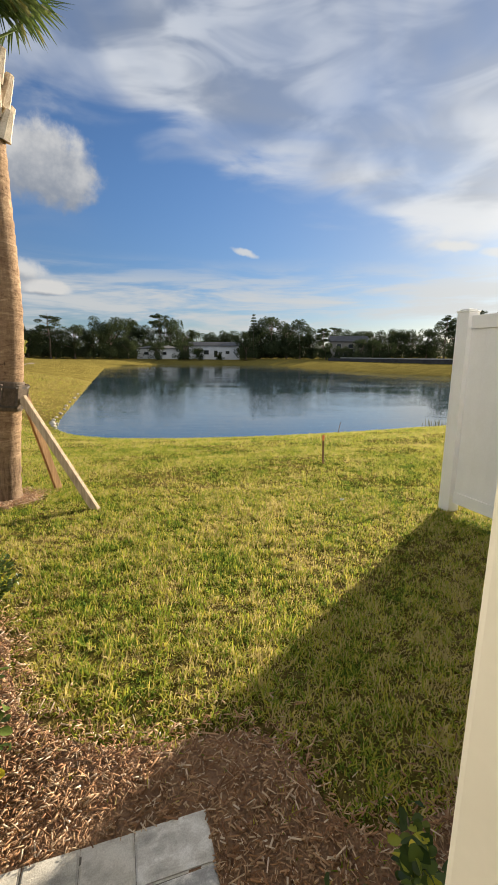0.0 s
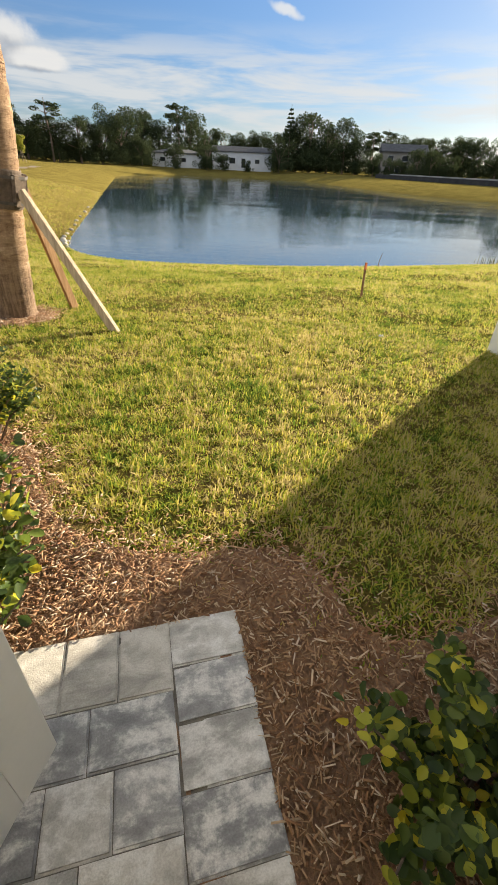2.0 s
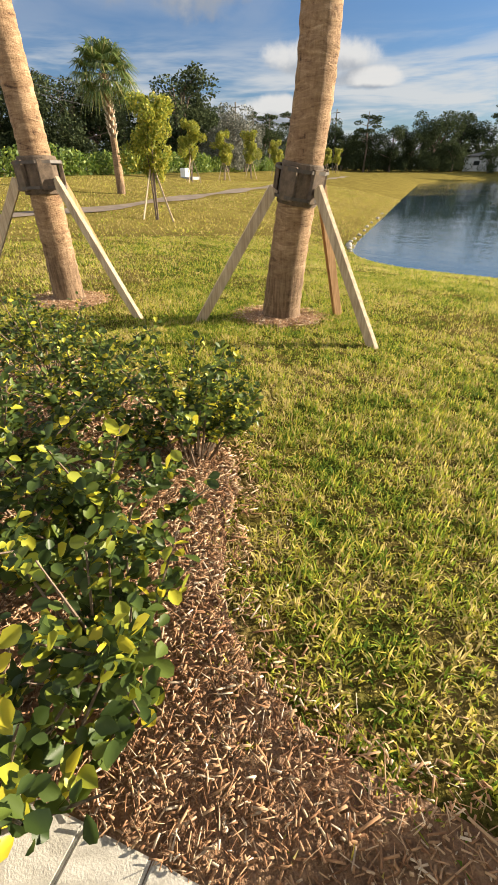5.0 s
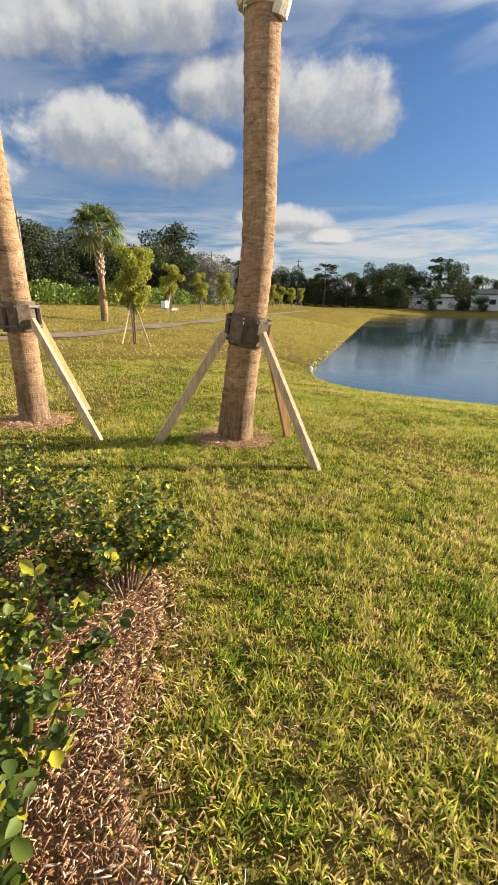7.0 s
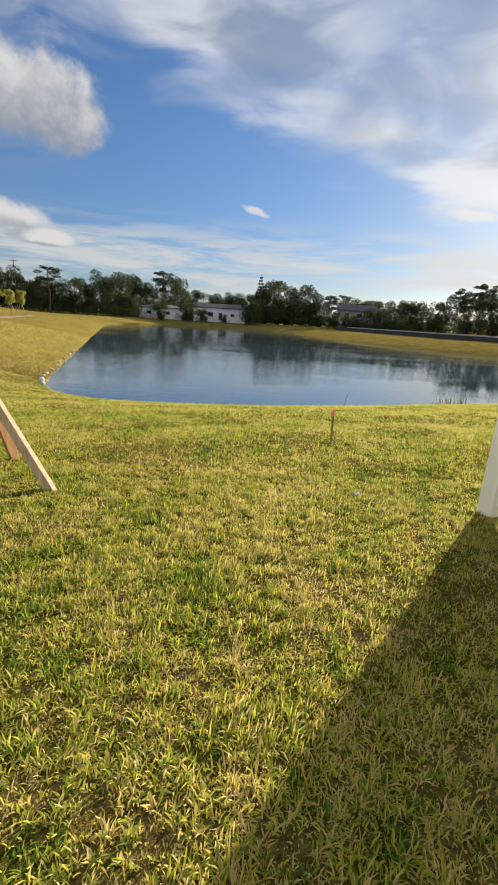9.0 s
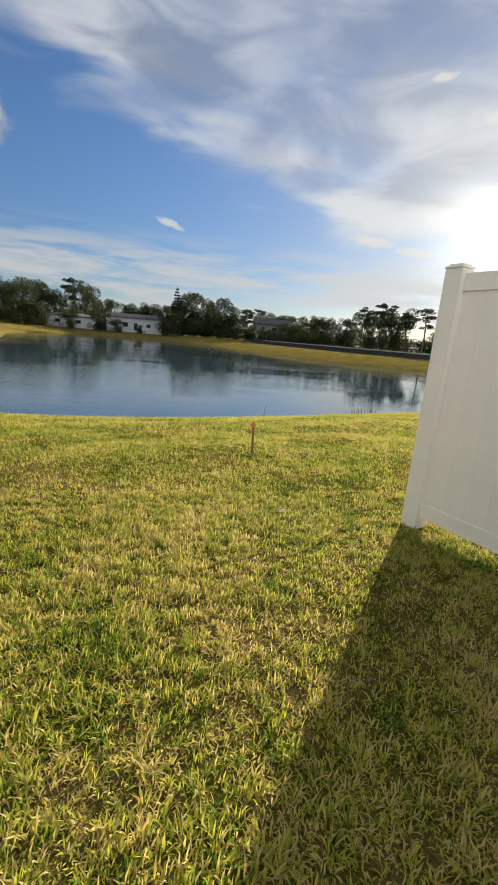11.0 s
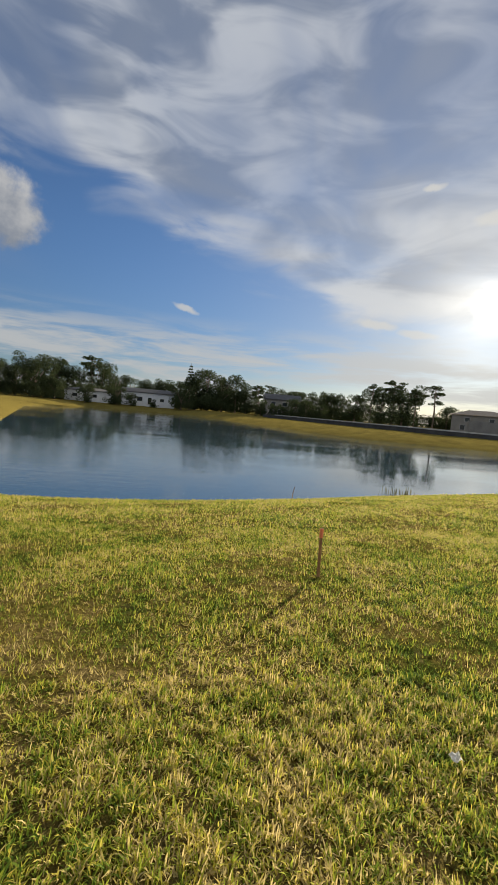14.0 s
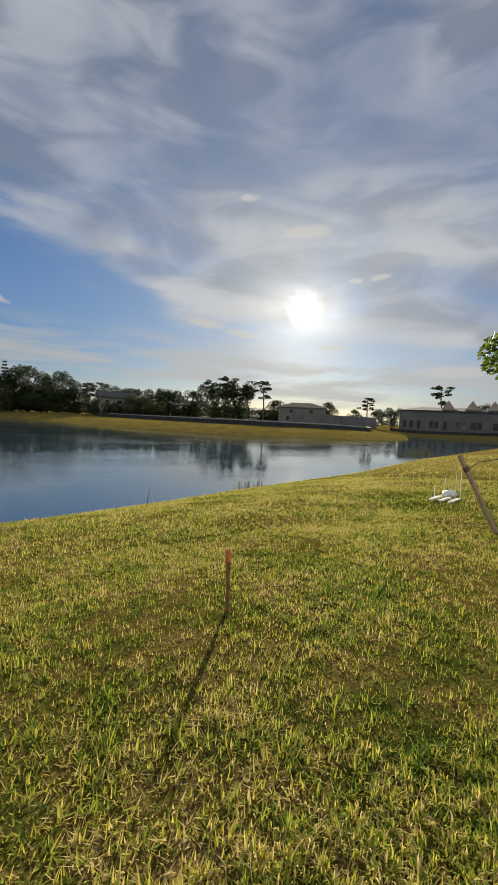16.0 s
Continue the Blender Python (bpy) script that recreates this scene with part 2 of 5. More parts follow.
def ground_material():
    m, net, out = material("lawn soil and turf")
    co = net.n.new("ShaderNodeTexCoord").outputs["Object"]
    v = lawn_tones(net, co)
    col = net.ramp(v, [(0.38, (0.055, 0.075, 0.014)), (0.46, (0.095, 0.10, 0.02)), (0.54, (0.15, 0.12, 0.032)), (0.64, (0.20, 0.155, 0.06))])
    tuft = net.noise(co, 38.0, 4, 0.7)
    fine = net.noise(co, 130.0, 2, 0.7)
    straw = net.smooth(net.noise(co, 9.0, 4, 0.7), 0.50, 0.68)
    col = net.mix(net.math("MULTIPLY", straw, 0.35), col, (0.24, 0.18, 0.085, 1))
    # past the reach of the separate blades the sod is one closed golden mat
    sep = net.add("ShaderNodeSeparateXYZ", Vector=co)
    closed = net.math("MAXIMUM", net.smooth(sep.outputs[1], 17.0, 24.0), net.math("MAXIMUM", net.smooth(sep.outputs[0], -9.0, -13.0), net.smooth(sep.outputs[0], 11.0, 16.0)))
    mat_col = net.mix(net.smooth(net.noise(co, 0.6, 4, 0.6), 0.35, 0.65), (0.22, 0.175, 0.05, 1), (0.29, 0.235, 0.065, 1))
    col = net.mix(closed, col, mat_col)
    # dark speckle: shade between grass tufts put into the soil colour
    col = net.mul(0.85, col, net.ramp(tuft, [(0.34, (0.22, 0.22, 0.18)), (0.60, (1, 1, 1))]))
    col = net.mul(0.5, col, net.ramp(fine, [(0.3, (0.45, 0.45, 0.4)), (0.65, (1.0, 1.0, 1.0))]))
    h = net.math("ADD", net.math("MULTIPLY", tuft, 0.7), net.math("MULTIPLY", net.noise(co, 12.0, 3), 0.8))
    nrm = net.bump(h, 0.9, 0.05)
    principled(net, out, col, 0.95, 0.0, nrm, 0.0)
    return m


def blade_patch(net, co, col, rnd):
    v = lawn_tones(net, co)
    v = net.math("ADD", v, net.math("MULTIPLY", net.math("SUBTRACT", rnd, 0.5), 0.34))
    return net.ramp(v, [(0.36, GREEN), (0.44, (0.19, 0.26, 0.03)), (0.52, LIME), (0.59, GOLD), (0.66, STRAW)])


def water_material():
    m, net, out = material("pond water")
    co = net.n.new("ShaderNodeTexCoord").outputs["Object"]
    rip = net.noise(net.scaled(co, 0.7, 2.4, 1), 0.9, 3, 0.6, 0.3)
    rip2 = net.noise(net.scaled(co, 1.0, 2.2, 1), 4.5, 3, 0.6, 0.2)
    calm = net.smooth(net.noise(net.scaled(co, 0.05, 0.14, 1), 1.0, 3, 0.6), 0.36, 0.62)
    h = net.math("ADD", rip, net.math("MULTIPLY", rip2, 0.42))
    nrm = net.add("ShaderNodeBump", Height=h, Strength=net.math("MULTIPLY_ADD", calm, 0.030, 0.007), Distance=0.30).outputs[0]
    p = principled(net, out, (0.032, 0.058, 0.078, 1), 0.025, 0.0, nrm, 0.5)
    p.inputs["IOR"].default_value = 2.4
    return m


def trunk_material():
    m, net, out = material("ringed palm trunk")
    co = net.n.new("ShaderNodeTexCoord").outputs["Object"]
    rings = net.noise(net.scaled(co, 4.0, 4.0, 15.0), 1.6, 6, 0.72, 1.3)
    blot = net.noise(co, 5.0, 4, 0.6)
    grain = net.noise(net.scaled(co, 40, 40, 6), 1.5, 4, 0.7)
    f = net.math("ADD", net.math("MULTIPLY", rings, 0.55), net.math("ADD", net.math("MULTIPLY", blot, 0.25), net.math("MULTIPLY", grain, 0.2)))
    col = net.ramp(f, [(0.38, (0.06, 0.034, 0.02)), (0.43, (0.17, 0.102, 0.056)), (0.53, (0.27, 0.175, 0.10)), (0.65, (0.43, 0.305, 0.19))])
    sep = net.add("ShaderNodeSeparateXYZ", Vector=co)
    base = net.smooth(sep.outputs[2], 0.85, 0.2)
    stri = net.noise(net.scaled(co, 22, 22, 2.0), 2.0, 3, 0.6)
    col = net.mix(net.math("MULTIPLY", base, 0.7), col, net.ramp(stri, [(0.38, (0.055, 0.035, 0.022)), (0.62, (0.21, 0.145, 0.095))]))
    h = net.math("ADD", rings, net.math("MULTIPLY", grain, 0.5))
    principled(net, out, col, 0.85, 0.0, net.bump(h, 0.8, 0.02), 0.2)
    return m


def wood_material(name, a, b):
    m, net, out = material(name)
    co = net.n.new("ShaderNodeTexCoord").outputs["Object"]
    g = net.noise(net.scaled(co, 30, 30, 2.0), 1.6, 4, 0.6, 0.6)
    s = net.noise(co, 4.0, 3)
    f = net.math("ADD", net.math("MULTIPLY", g, 0.65), net.math("MULTIPLY", s, 0.35))
    col = net.mix(net.smooth(f, 0.35, 0.65), (*a, 1), (*b, 1))
    principled(net, out, col, 0.75, 0.0, net.bump(g, 0.3, 0.004), 0.25)
    return m


def paver_material(name, tones, pale):
    m, net, out = material(name)
    co = net.n.new("ShaderNodeTexCoord").outputs["Object"]
    rnd = net.n.new("ShaderNodeObjectInfo").outputs["Random"]
    off = net.add("ShaderNodeVectorMath")
    off.operation = "ADD"
    net.l.new(co, off.inputs[0])
    sh = net.add("ShaderNodeCombineXYZ", X=net.math("MULTIPLY", rnd, 31.0), Y=net.math("MULTIPLY", rnd, 17.0), Z=0.0)
    net.l.new(sh.outputs[0], off.inputs[1])
    v = off.outputs[0]
    blot = net.noise(net.scaled(v, 7, 12, 7), 1.0, 5, 0.65, 0.4)
    grit = net.noise(v, 220.0, 2, 0.6)
    base = net.ramp(rnd, tones)
    speck = net.noise(v, 26.0, 5, 0.75)
    col = net.mix(net.smooth(net.math("ADD", net.math("MULTIPLY", blot, 0.65), net.math("MULTIPLY", speck, 0.35)), 0.46, 0.60), base, pale)
    col = net.mul(0.6, col, net.ramp(blot, [(0.32, (0.42, 0.42, 0.43)), (0.48, (1, 1, 1))]))
    col = net.mul(0.35, col, net.ramp(grit, [(0.35, (0.55, 0.55, 0.55)), (0.6, (1, 1, 1))]))
    principled(net, out, col, 0.8, 0.0, net.bump(net.math("ADD", grit, blot), 0.35, 0.003), 0.3)
    return m


MAT = {
    "ground": ground_material(),
    "water": water_material(),
    "trunk": trunk_material(),
    "paver": paver_material("grey concrete paver", [(0, (0.40, 0.395, 0.385)), (0.35, (0.27, 0.27, 0.27)), (0.65, (0.46, 0.445, 0.41)), (1, (0.54, 0.515, 0.465))], (0.70, 0.685, 0.65, 1)),
    "tan_paver": paver_material("tan concrete paver", [(0, (0.49, 0.46, 0.40)), (0.5, (0.42, 0.395, 0.345)), (1, (0.54, 0.505, 0.44))], (0.60, 0.57, 0.51, 1)),
    "blade": leafy("grass blade", [(0, GREEN), (1, LIME)], 0.42, 0.7, blade_patch, 0.06),
    "shrub": leafy("round hedge leaf", [(0, (0.035, 0.06, 0.016)), (0.45, (0.065, 0.10, 0.022)), (0.72, (0.12, 0.165, 0.028)), (0.86, (0.32, 0.34, 0.035)), (1, (0.60, 0.50, 0.04))], 0.38, 0.42, None, 0.3),
    "oak": leafy("far foliage", [(0, (0.030, 0.042, 0.022)), (0.5, (0.050, 0.066, 0.032)), (1, (0.085, 0.10, 0.044))], 0.22, 0.9, None, 0.0),
    "sapling": leafy("young tree foliage", [(0, (0.12, 0.16, 0.025)), (0.6, (0.27, 0.29, 0.035)), (1, (0.48, 0.40, 0.06))], 0.4, 0.5),
    "hedge": leafy("bright hedge foliage", [(0, (0.06, 0.11, 0.02)), (0.6, (0.13, 0.19, 0.03)), (1, (0.24, 0.28, 0.05))], 0.35, 0.5),
    "grey_leaf": leafy("grey moss and twigs", [(0, (0.10, 0.105, 0.085)), (1, (0.22, 0.22, 0.18))], 0.2, 0.8),
    "frond": leafy("palm frond", [(0, (0.06, 0.10, 0.025)), (0.7, (0.13, 0.17, 0.045)), (1, (0.28, 0.26, 0.10))], 0.3, 0.45),
    "chip": leafy("mulch chips", [(0, (0.16, 0.078, 0.038)), (0.4, (0.33, 0.18, 0.092)), (0.75, (0.41, 0.27, 0.155)), (0.92, (0.50, 0.38, 0.255)), (1, (0.62, 0.52, 0.40))], 0.02, 0.85),
    "bed": plain("dark mulch bed", (0.16, 0.085, 0.045), (0.30, 0.18, 0.10), 0.9, 18.0, bumpy=0.9, dist=0.02, fine=90.0),
    "vinyl": plain("white vinyl", (0.76, 0.75, 0.72), (0.82, 0.81, 0.79), 0.42, 3.0, bumpy=0.03, dist=0.001),
    "paint": plain("cream door paint", (0.66, 0.645, 0.585), (0.71, 0.69, 0.63), 0.42, 4.0, bumpy=0.05, dist=0.001),
    "stucco": plain("white stucco", (0.76, 0.77, 0.77), (0.84, 0.85, 0.85), 0.9, 3.0, bumpy=0.5, dist=0.004),
    "plaster": plain("white inner wall", (0.74, 0.73, 0.70), (0.79, 0.78, 0.75), 0.9, 3.0, bumpy=0.1, dist=0.002),
    "chrome": plain("polished chrome", (0.80, 0.80, 0.80), (0.86, 0.86, 0.86), 0.07, 30.0, 1.0, bumpy=0.01, dist=0.0005),
    "lumber": wood_material("weathered lumber", (0.29, 0.215, 0.14), (0.48, 0.385, 0.27)),
    "warm_lumber": wood_material("orange brown lumber", (0.22, 0.12, 0.05), (0.36, 0.215, 0.10)),
    "stake": wood_material("dark survey stake", (0.16, 0.085, 0.04), (0.30, 0.17, 0.08)),
    "bark": wood_material("grey brown bark", (0.09, 0.065, 0.045), (0.20, 0.15, 0.11)),
    "bamboo": wood_material("pale guy pole", (0.20, 0.15, 0.10), (0.36, 0.28, 0.20)),
    "burlap": plain("dark timber batten pad", (0.06, 0.042, 0.028), (0.14, 0.10, 0.068), 0.95, 20.0, bumpy=0.6, dist=0.006, fine=150.0),
    "band": plain("dark steel strap", (0.03, 0.025, 0.02), (0.08, 0.06, 0.045), 0.6, 20.0),
    "boot": plain("palm boot fibre", (0.30, 0.22, 0.14), (0.62, 0.55, 0.44), 0.9, 6.0, bumpy=0.7, dist=0.01, fine=70.0),
    "dirt": plain("dry path soil", (0.11, 0.08, 0.055), (0.20, 0.15, 0.105), 0.95, 1.5, bumpy=0.5, dist=0.02, fine=14.0),
    "white_wall": plain("white painted far wall", (0.46, 0.47, 0.49), (0.58, 0.59, 0.60), 0.8, 0.5, fine=6.0),
    "tan_wall": plain("tan stucco far wall", (0.16, 0.15, 0.135), (0.22, 0.205, 0.18), 0.9, 0.5, fine=6.0),
    "grey_wall": plain("bare grey block wall", (0.12, 0.118, 0.115), (0.18, 0.176, 0.17), 0.9, 0.4, fine=5.0),
    "dark_roof": plain("dark shingle roof", (0.055, 0.055, 0.06), (0.10, 0.10, 0.10), 0.9, 1.0, fine=8.0),
    "tan_roof": plain("tan tile roof", (0.28, 0.22, 0.16), (0.38, 0.31, 0.24), 0.9, 1.0, fine=8.0),
    "black_fence": plain("dark silt fence", (0.022, 0.022, 0.024), (0.05, 0.05, 0.05), 0.9, 1.0, fine=8.0),
    "pale_rail": plain("pale barrier", (0.24, 0.24, 0.235), (0.36, 0.36, 0.35), 0.8, 1.0),
    "dark_glass": plain("dark window glass", (0.015, 0.018, 0.022), (0.03, 0.035, 0.04), 0.08, 1.0, bumpy=0.0),
    "stone": plain("pale shore stone", (0.24, 0.215, 0.18), (0.42, 0.39, 0.34), 0.9, 6.0, bumpy=0.5, dist=0.01),
    "plastic": plain("white plastic", (0.74, 0.74, 0.73), (0.82, 0.82, 0.81), 0.4, 6.0, bumpy=0.03),
    "joint": plain("dark joint sand", (0.10, 0.09, 0.075), (0.19, 0.17, 0.14), 0.95, 40.0, bumpy=0.5, dist=0.002, fine=300.0),
    "flag": plain("faded orange paint", (0.55, 0.13, 0.05), (0.68, 0.22, 0.10), 0.7, 30.0),
    "reed": leafy("reed", [(0, (0.05, 0.06, 0.02)), (1, (0.14, 0.13, 0.05))], 0.2, 0.6),
    "cable": plain("black cable", (0.012, 0.012, 0.012), (0.03, 0.03, 0.03), 0.7, 4.0),
    "pole": wood_material("grey utility pole", (0.12, 0.10, 0.085), (0.22, 0.19, 0.16)),
}


# ---- building helpers ----
def mesh_object(name, bm, mat, smooth=False):
    me = bpy.data.meshes.new(name)
    bm.to_mesh(me)
    bm.free()
    me.materials.append(MAT[mat])
    if smooth:
        me.polygons.foreach_set("use_smooth", [True] * len(me.polygons))
    return new(name, me)


def part(name, bm, mat, parent, label="", smooth=False):
    ob = mesh_object(name, bm, mat, smooth)
    ob.parent = parent
    if label:
        tagged(ob, label)
    return ob


def thing(name, m, label, category, group="", kind=""):
    ob = new(name)
    ob.empty_display_size = 0.1
    ob.matrix_basis = m
    return tagged(ob, label, category, group, kind)


def box(bm, lo, hi, bevel=0.0, m=None):
    """A box between two corners, its edges rounded."""
    c = [(a + b) / 2 for a, b in zip(lo, hi)]
    s = [abs(b - a) for a, b in zip(lo, hi)]
    geo = bmesh.ops.create_cube(bm, size=1.0, matrix=(m or Matrix()) @ Matrix.Translation(c) @ Matrix.Diagonal((*s, 1)))
    if bevel:
        edges = list({e for v in geo["verts"] for e in v.link_edges})
        bmesh.ops.bevel(bm, geom=edges, offset=bevel, segments=2, affect="EDGES", profile=0.6)
    return bm


def beam(bm, a, b, wide, thick, bevel=0.003):
    """A sawn timber from a to b."""
    a, b = Vector(a), Vector(b)
    d = b - a
    m = Matrix.Translation(a) @ d.to_track_quat("Z", "X").to_matrix().to_4x4()
    return box(bm, (-wide / 2, -thick / 2, 0), (wide / 2, thick / 2, d.length), bevel, m)


def tube(bm, pts, radii, sides=12, cap=True, wobble=0.0, seed=0):
    """A round limb through points, with its own radius at each."""
    rnd = random.Random(seed)
    rings = []
    pts = [Vector(p) for p in pts]
    for i, p in enumerate(pts):
        d = (pts[min(i + 1, len(pts) - 1)] - pts[max(i - 1, 0)]).normalized()
        q = Vector((0, 0, 1)).rotation_difference(d)
        ring = []
        for k in range(sides):
            a = 2 * math.pi * k / sides
            r = radii[i] * (1 + wobble * (rnd.random() - 0.5))
            ring.append(bm.verts.new(p + q @ Vector((r * math.cos(a), r * math.sin(a), 0))))
        rings.append(ring)
    for r0, r1 in zip(rings, rings[1:]):
        for k in range(sides):
            bm.faces.new((r0[k], r0[(k + 1) % sides], r1[(k + 1) % sides], r1[k]))
    if cap:
        bm.faces.new(rings[0][::-1])
        bm.faces.new(rings[-1])
    return bm


def from_arrays(name, verts, faces, mat):
    """One mesh from numpy arrays: verts (n, 3), faces a list of (m, k) index arrays."""
    me = bpy.data.meshes.new(name)
    me.vertices.add(len(verts))
    me.vertices.foreach_set("co", np.asarray(verts, np.float32).ravel())
    loops = np.concatenate([f.ravel() for f in faces]).astype(np.int32)
    sizes = np.concatenate([np.full(len(f), f.shape[1], np.int32) for f in faces])
    me.loops.add(len(loops))
    me.loops.foreach_set("vertex_index", loops)
    me.polygons.add(len(sizes))
    me.polygons.foreach_set("loop_start", np.concatenate(([0], np.cumsum(sizes)[:-1])).astype(np.int32))
    me.update(calc_edges=True)
    me.validate()
    me.materials.append(MAT[mat])
    return me


# ---- the lie of the land ----
SHORE = np.array([(-7.2, 15.9), (-5.8, 14.85), (-4.2, 14.5), (-1, 14.8), (3.1, 15.9), (7.6, 17.7), (10, 18.5), (16, 20.4), (27, 25.6), (54, 35.5), (85, 47),
                  (100, 60), (92, 80), (76, 66), (62, 54), (45, 52.5), (37, 55.5), (26, 62), (20, 72), (14, 88), (9, 105), (5, 122), (-8, 134),
                  (-27, 130), (-33.0, 105), (-32.4, 94), (-29.3, 84), (-15.2, 39.8), (-8.75, 19.8), (-7.9, 17.2)])


def rounded(poly, times=2):
    """The same outline with its corners cut."""
    for _ in range(times):
        nxt = np.roll(poly, -1, axis=0)
        k = np.minimum(0.25, 1.8 / np.hypot(*(nxt - poly).T))[:, None]
        poly = np.stack([poly * (1 - k) + nxt * k, poly * k + nxt * (1 - k)], axis=1).reshape(-1, 2)
    return poly


POND = rounded(SHORE)


def inside(poly, x, y):
    hit = np.zeros(x.shape, bool)
    for (x0, y0), (x1, y1) in zip(poly, np.roll(poly, -1, axis=0)):
        cross = (y0 > y) != (y1 > y)
        with np.errstate(divide="ignore", invalid="ignore"):
            hit ^= cross & (x < (x1 - x0) * (y - y0) / (y1 - y0) + x0)
    return hit


def away(poly, x, y):
    best = np.full(x.shape, 1e9)
    for (x0, y0), (x1, y1) in zip(poly, np.roll(poly, -1, axis=0)):
        dx, dy = x1 - x0, y1 - y0
        k = np.clip(((x - x0) * dx + (y - y0) * dy) / (dx * dx + dy * dy), 0, 1)
        best = np.minimum(best, np.hypot(x - x0 - k * dx, y - y0 - k * dy))
    return best


def berm_u(x, y):
    """Metres to the west of the pond's straight west shore."""
    return -(x + 9.5 + 0.345 * (y - 20)) * 0.945


def land(x, y):
    """Height of the ground."""
    x, y = np.asarray(x, float), np.asarray(y, float)
    d = away(POND, x, y)
    up = np.interp(d, [0, 2, 5, 8, 10.5, 13, 20, 60, 400], [0, 0.36, 0.80, 1.14, 1.31, 1.45, 1.55, 1.9, 2.2])
    z = np.where(inside(POND, x, y), WATER - np.minimum(d * 0.25, 1.2) - 0.02, WATER + up)
    k = np.clip((berm_u(x, y) - 12.0) / 8.0, 0, 1)
    z = z + 0.65 * k * k * (3 - 2 * k)
    flat = np.clip((2.6 - y) / 1.2, 0, 1) * np.clip((6 - np.abs(x)) / 3, 0, 1)
    return z * (1 - flat) + 0.0 * flat


def floor_z(x, y):
    return float(land(np.array([x]), np.array([y]))[0])


def steps(limits):
    out = [limits[0][0]]
    for _, hi, step in limits:
        while out[-1] < hi - 1e-6:
            out.append(min(out[-1] + step, hi))
    return np.array(out)


gx = steps([(-2600, -400, 400), (0, -150, 50), (0, -50, 5), (0, -14, 0.9), (0, 14, 0.3), (0, 60, 0.9), (0, 130, 4), (0, 400, 40), (0, 2600, 400)])
gy = steps([(-600, -100, 100), (0, -20, 20), (0, -2, 2), (0, 24, 0.3), (0, 60, 0.9), (0, 145, 1.6), (0, 300, 20), (0, 3000, 300)])
GX, GY = np.meshgrid(gx, gy)
GZ = land(GX, GY)
GZ += np.where((np.hypot(GX, GY - 5) < 60) & (GZ > WATER + 0.15), 0.012 * np.sin(GX * 2.1 + np.sin(GY * 1.3)) * np.cos(GY * 1.7 + GX * 0.4), 0) * np.clip(GY - 2.5, 0, 1)
nx, ny = len(gx), len(gy)
idx = np.arange(nx * ny).reshape(ny, nx)
quads = np.stack([idx[:-1, :-1], idx[:-1, 1:], idx[1:, 1:], idx[1:, :-1]], axis=-1).reshape(-1, 4)
ground = new("ground", from_arrays("ground", np.stack([GX, GY, GZ], -1).reshape(-1, 3), [quads], "ground"))
ground.data.polygons.foreach_set("use_smooth", [True] * len(ground.data.polygons))
tagged(ground, "mown yellow-green lawn sloping down to the pond", "ground", kind="structure")

bm = bmesh.new()
vs = [bm.verts.new((*p, WATER)) for p in ((-60, 5), (130, 5), (130, 150), (-60, 150))]
bm.faces.new(vs)
tagged(mesh_object("water", bm, "water"), "calm rippled retention pond reflecting the sky", "pond", kind="structure")

# the worn strip along the foot of the berm
ys = np.arange(-6, 75, 0.6)
verts, faces = [], []
rnd = random.Random(5)
for i, yy in enumerate(ys):
    for u in (8.5 + 0.25 * math.sin(yy * 0.9), 8.85, 9.15, 9.5 + 0.25 * math.sin(yy * 0.7 + 1)):
        xx = -9.5 - 0.345 * (yy - 20) - u / 0.945
        verts.append((xx, yy, floor_z(xx, yy) + 0.03))
ids = np.arange(len(verts)).reshape(-1, 4)
quads = np.stack([ids[:-1, :-1], ids[:-1, 1:], ids[1:, 1:], ids[1:, :-1]], -1).reshape(-1, 4)
tagged(new("path", from_arrays("path", np.array(verts), [quads], "dirt")), "worn brown dirt strip along a grassy berm", "path", kind="structure")

# ---- the house wall with its doorway, the paved pad and the mulch bed ----
HINGE, WALL_A = Vector((-0.67, 0.31, 0)), radians(31)
ALONG = Vector((math.cos(WALL_A), math.sin(WALL_A), 0))
OUT = Vector((-math.sin(WALL_A), math.cos(WALL_A), 0))
WALL = Matrix.Translation(HINGE) @ Matrix.Rotation(WALL_A, 4, "Z")   # x along the wall, y outwards
DOOR_W, WALL_T = 0.90, 0.22
STRIKE = 1.005


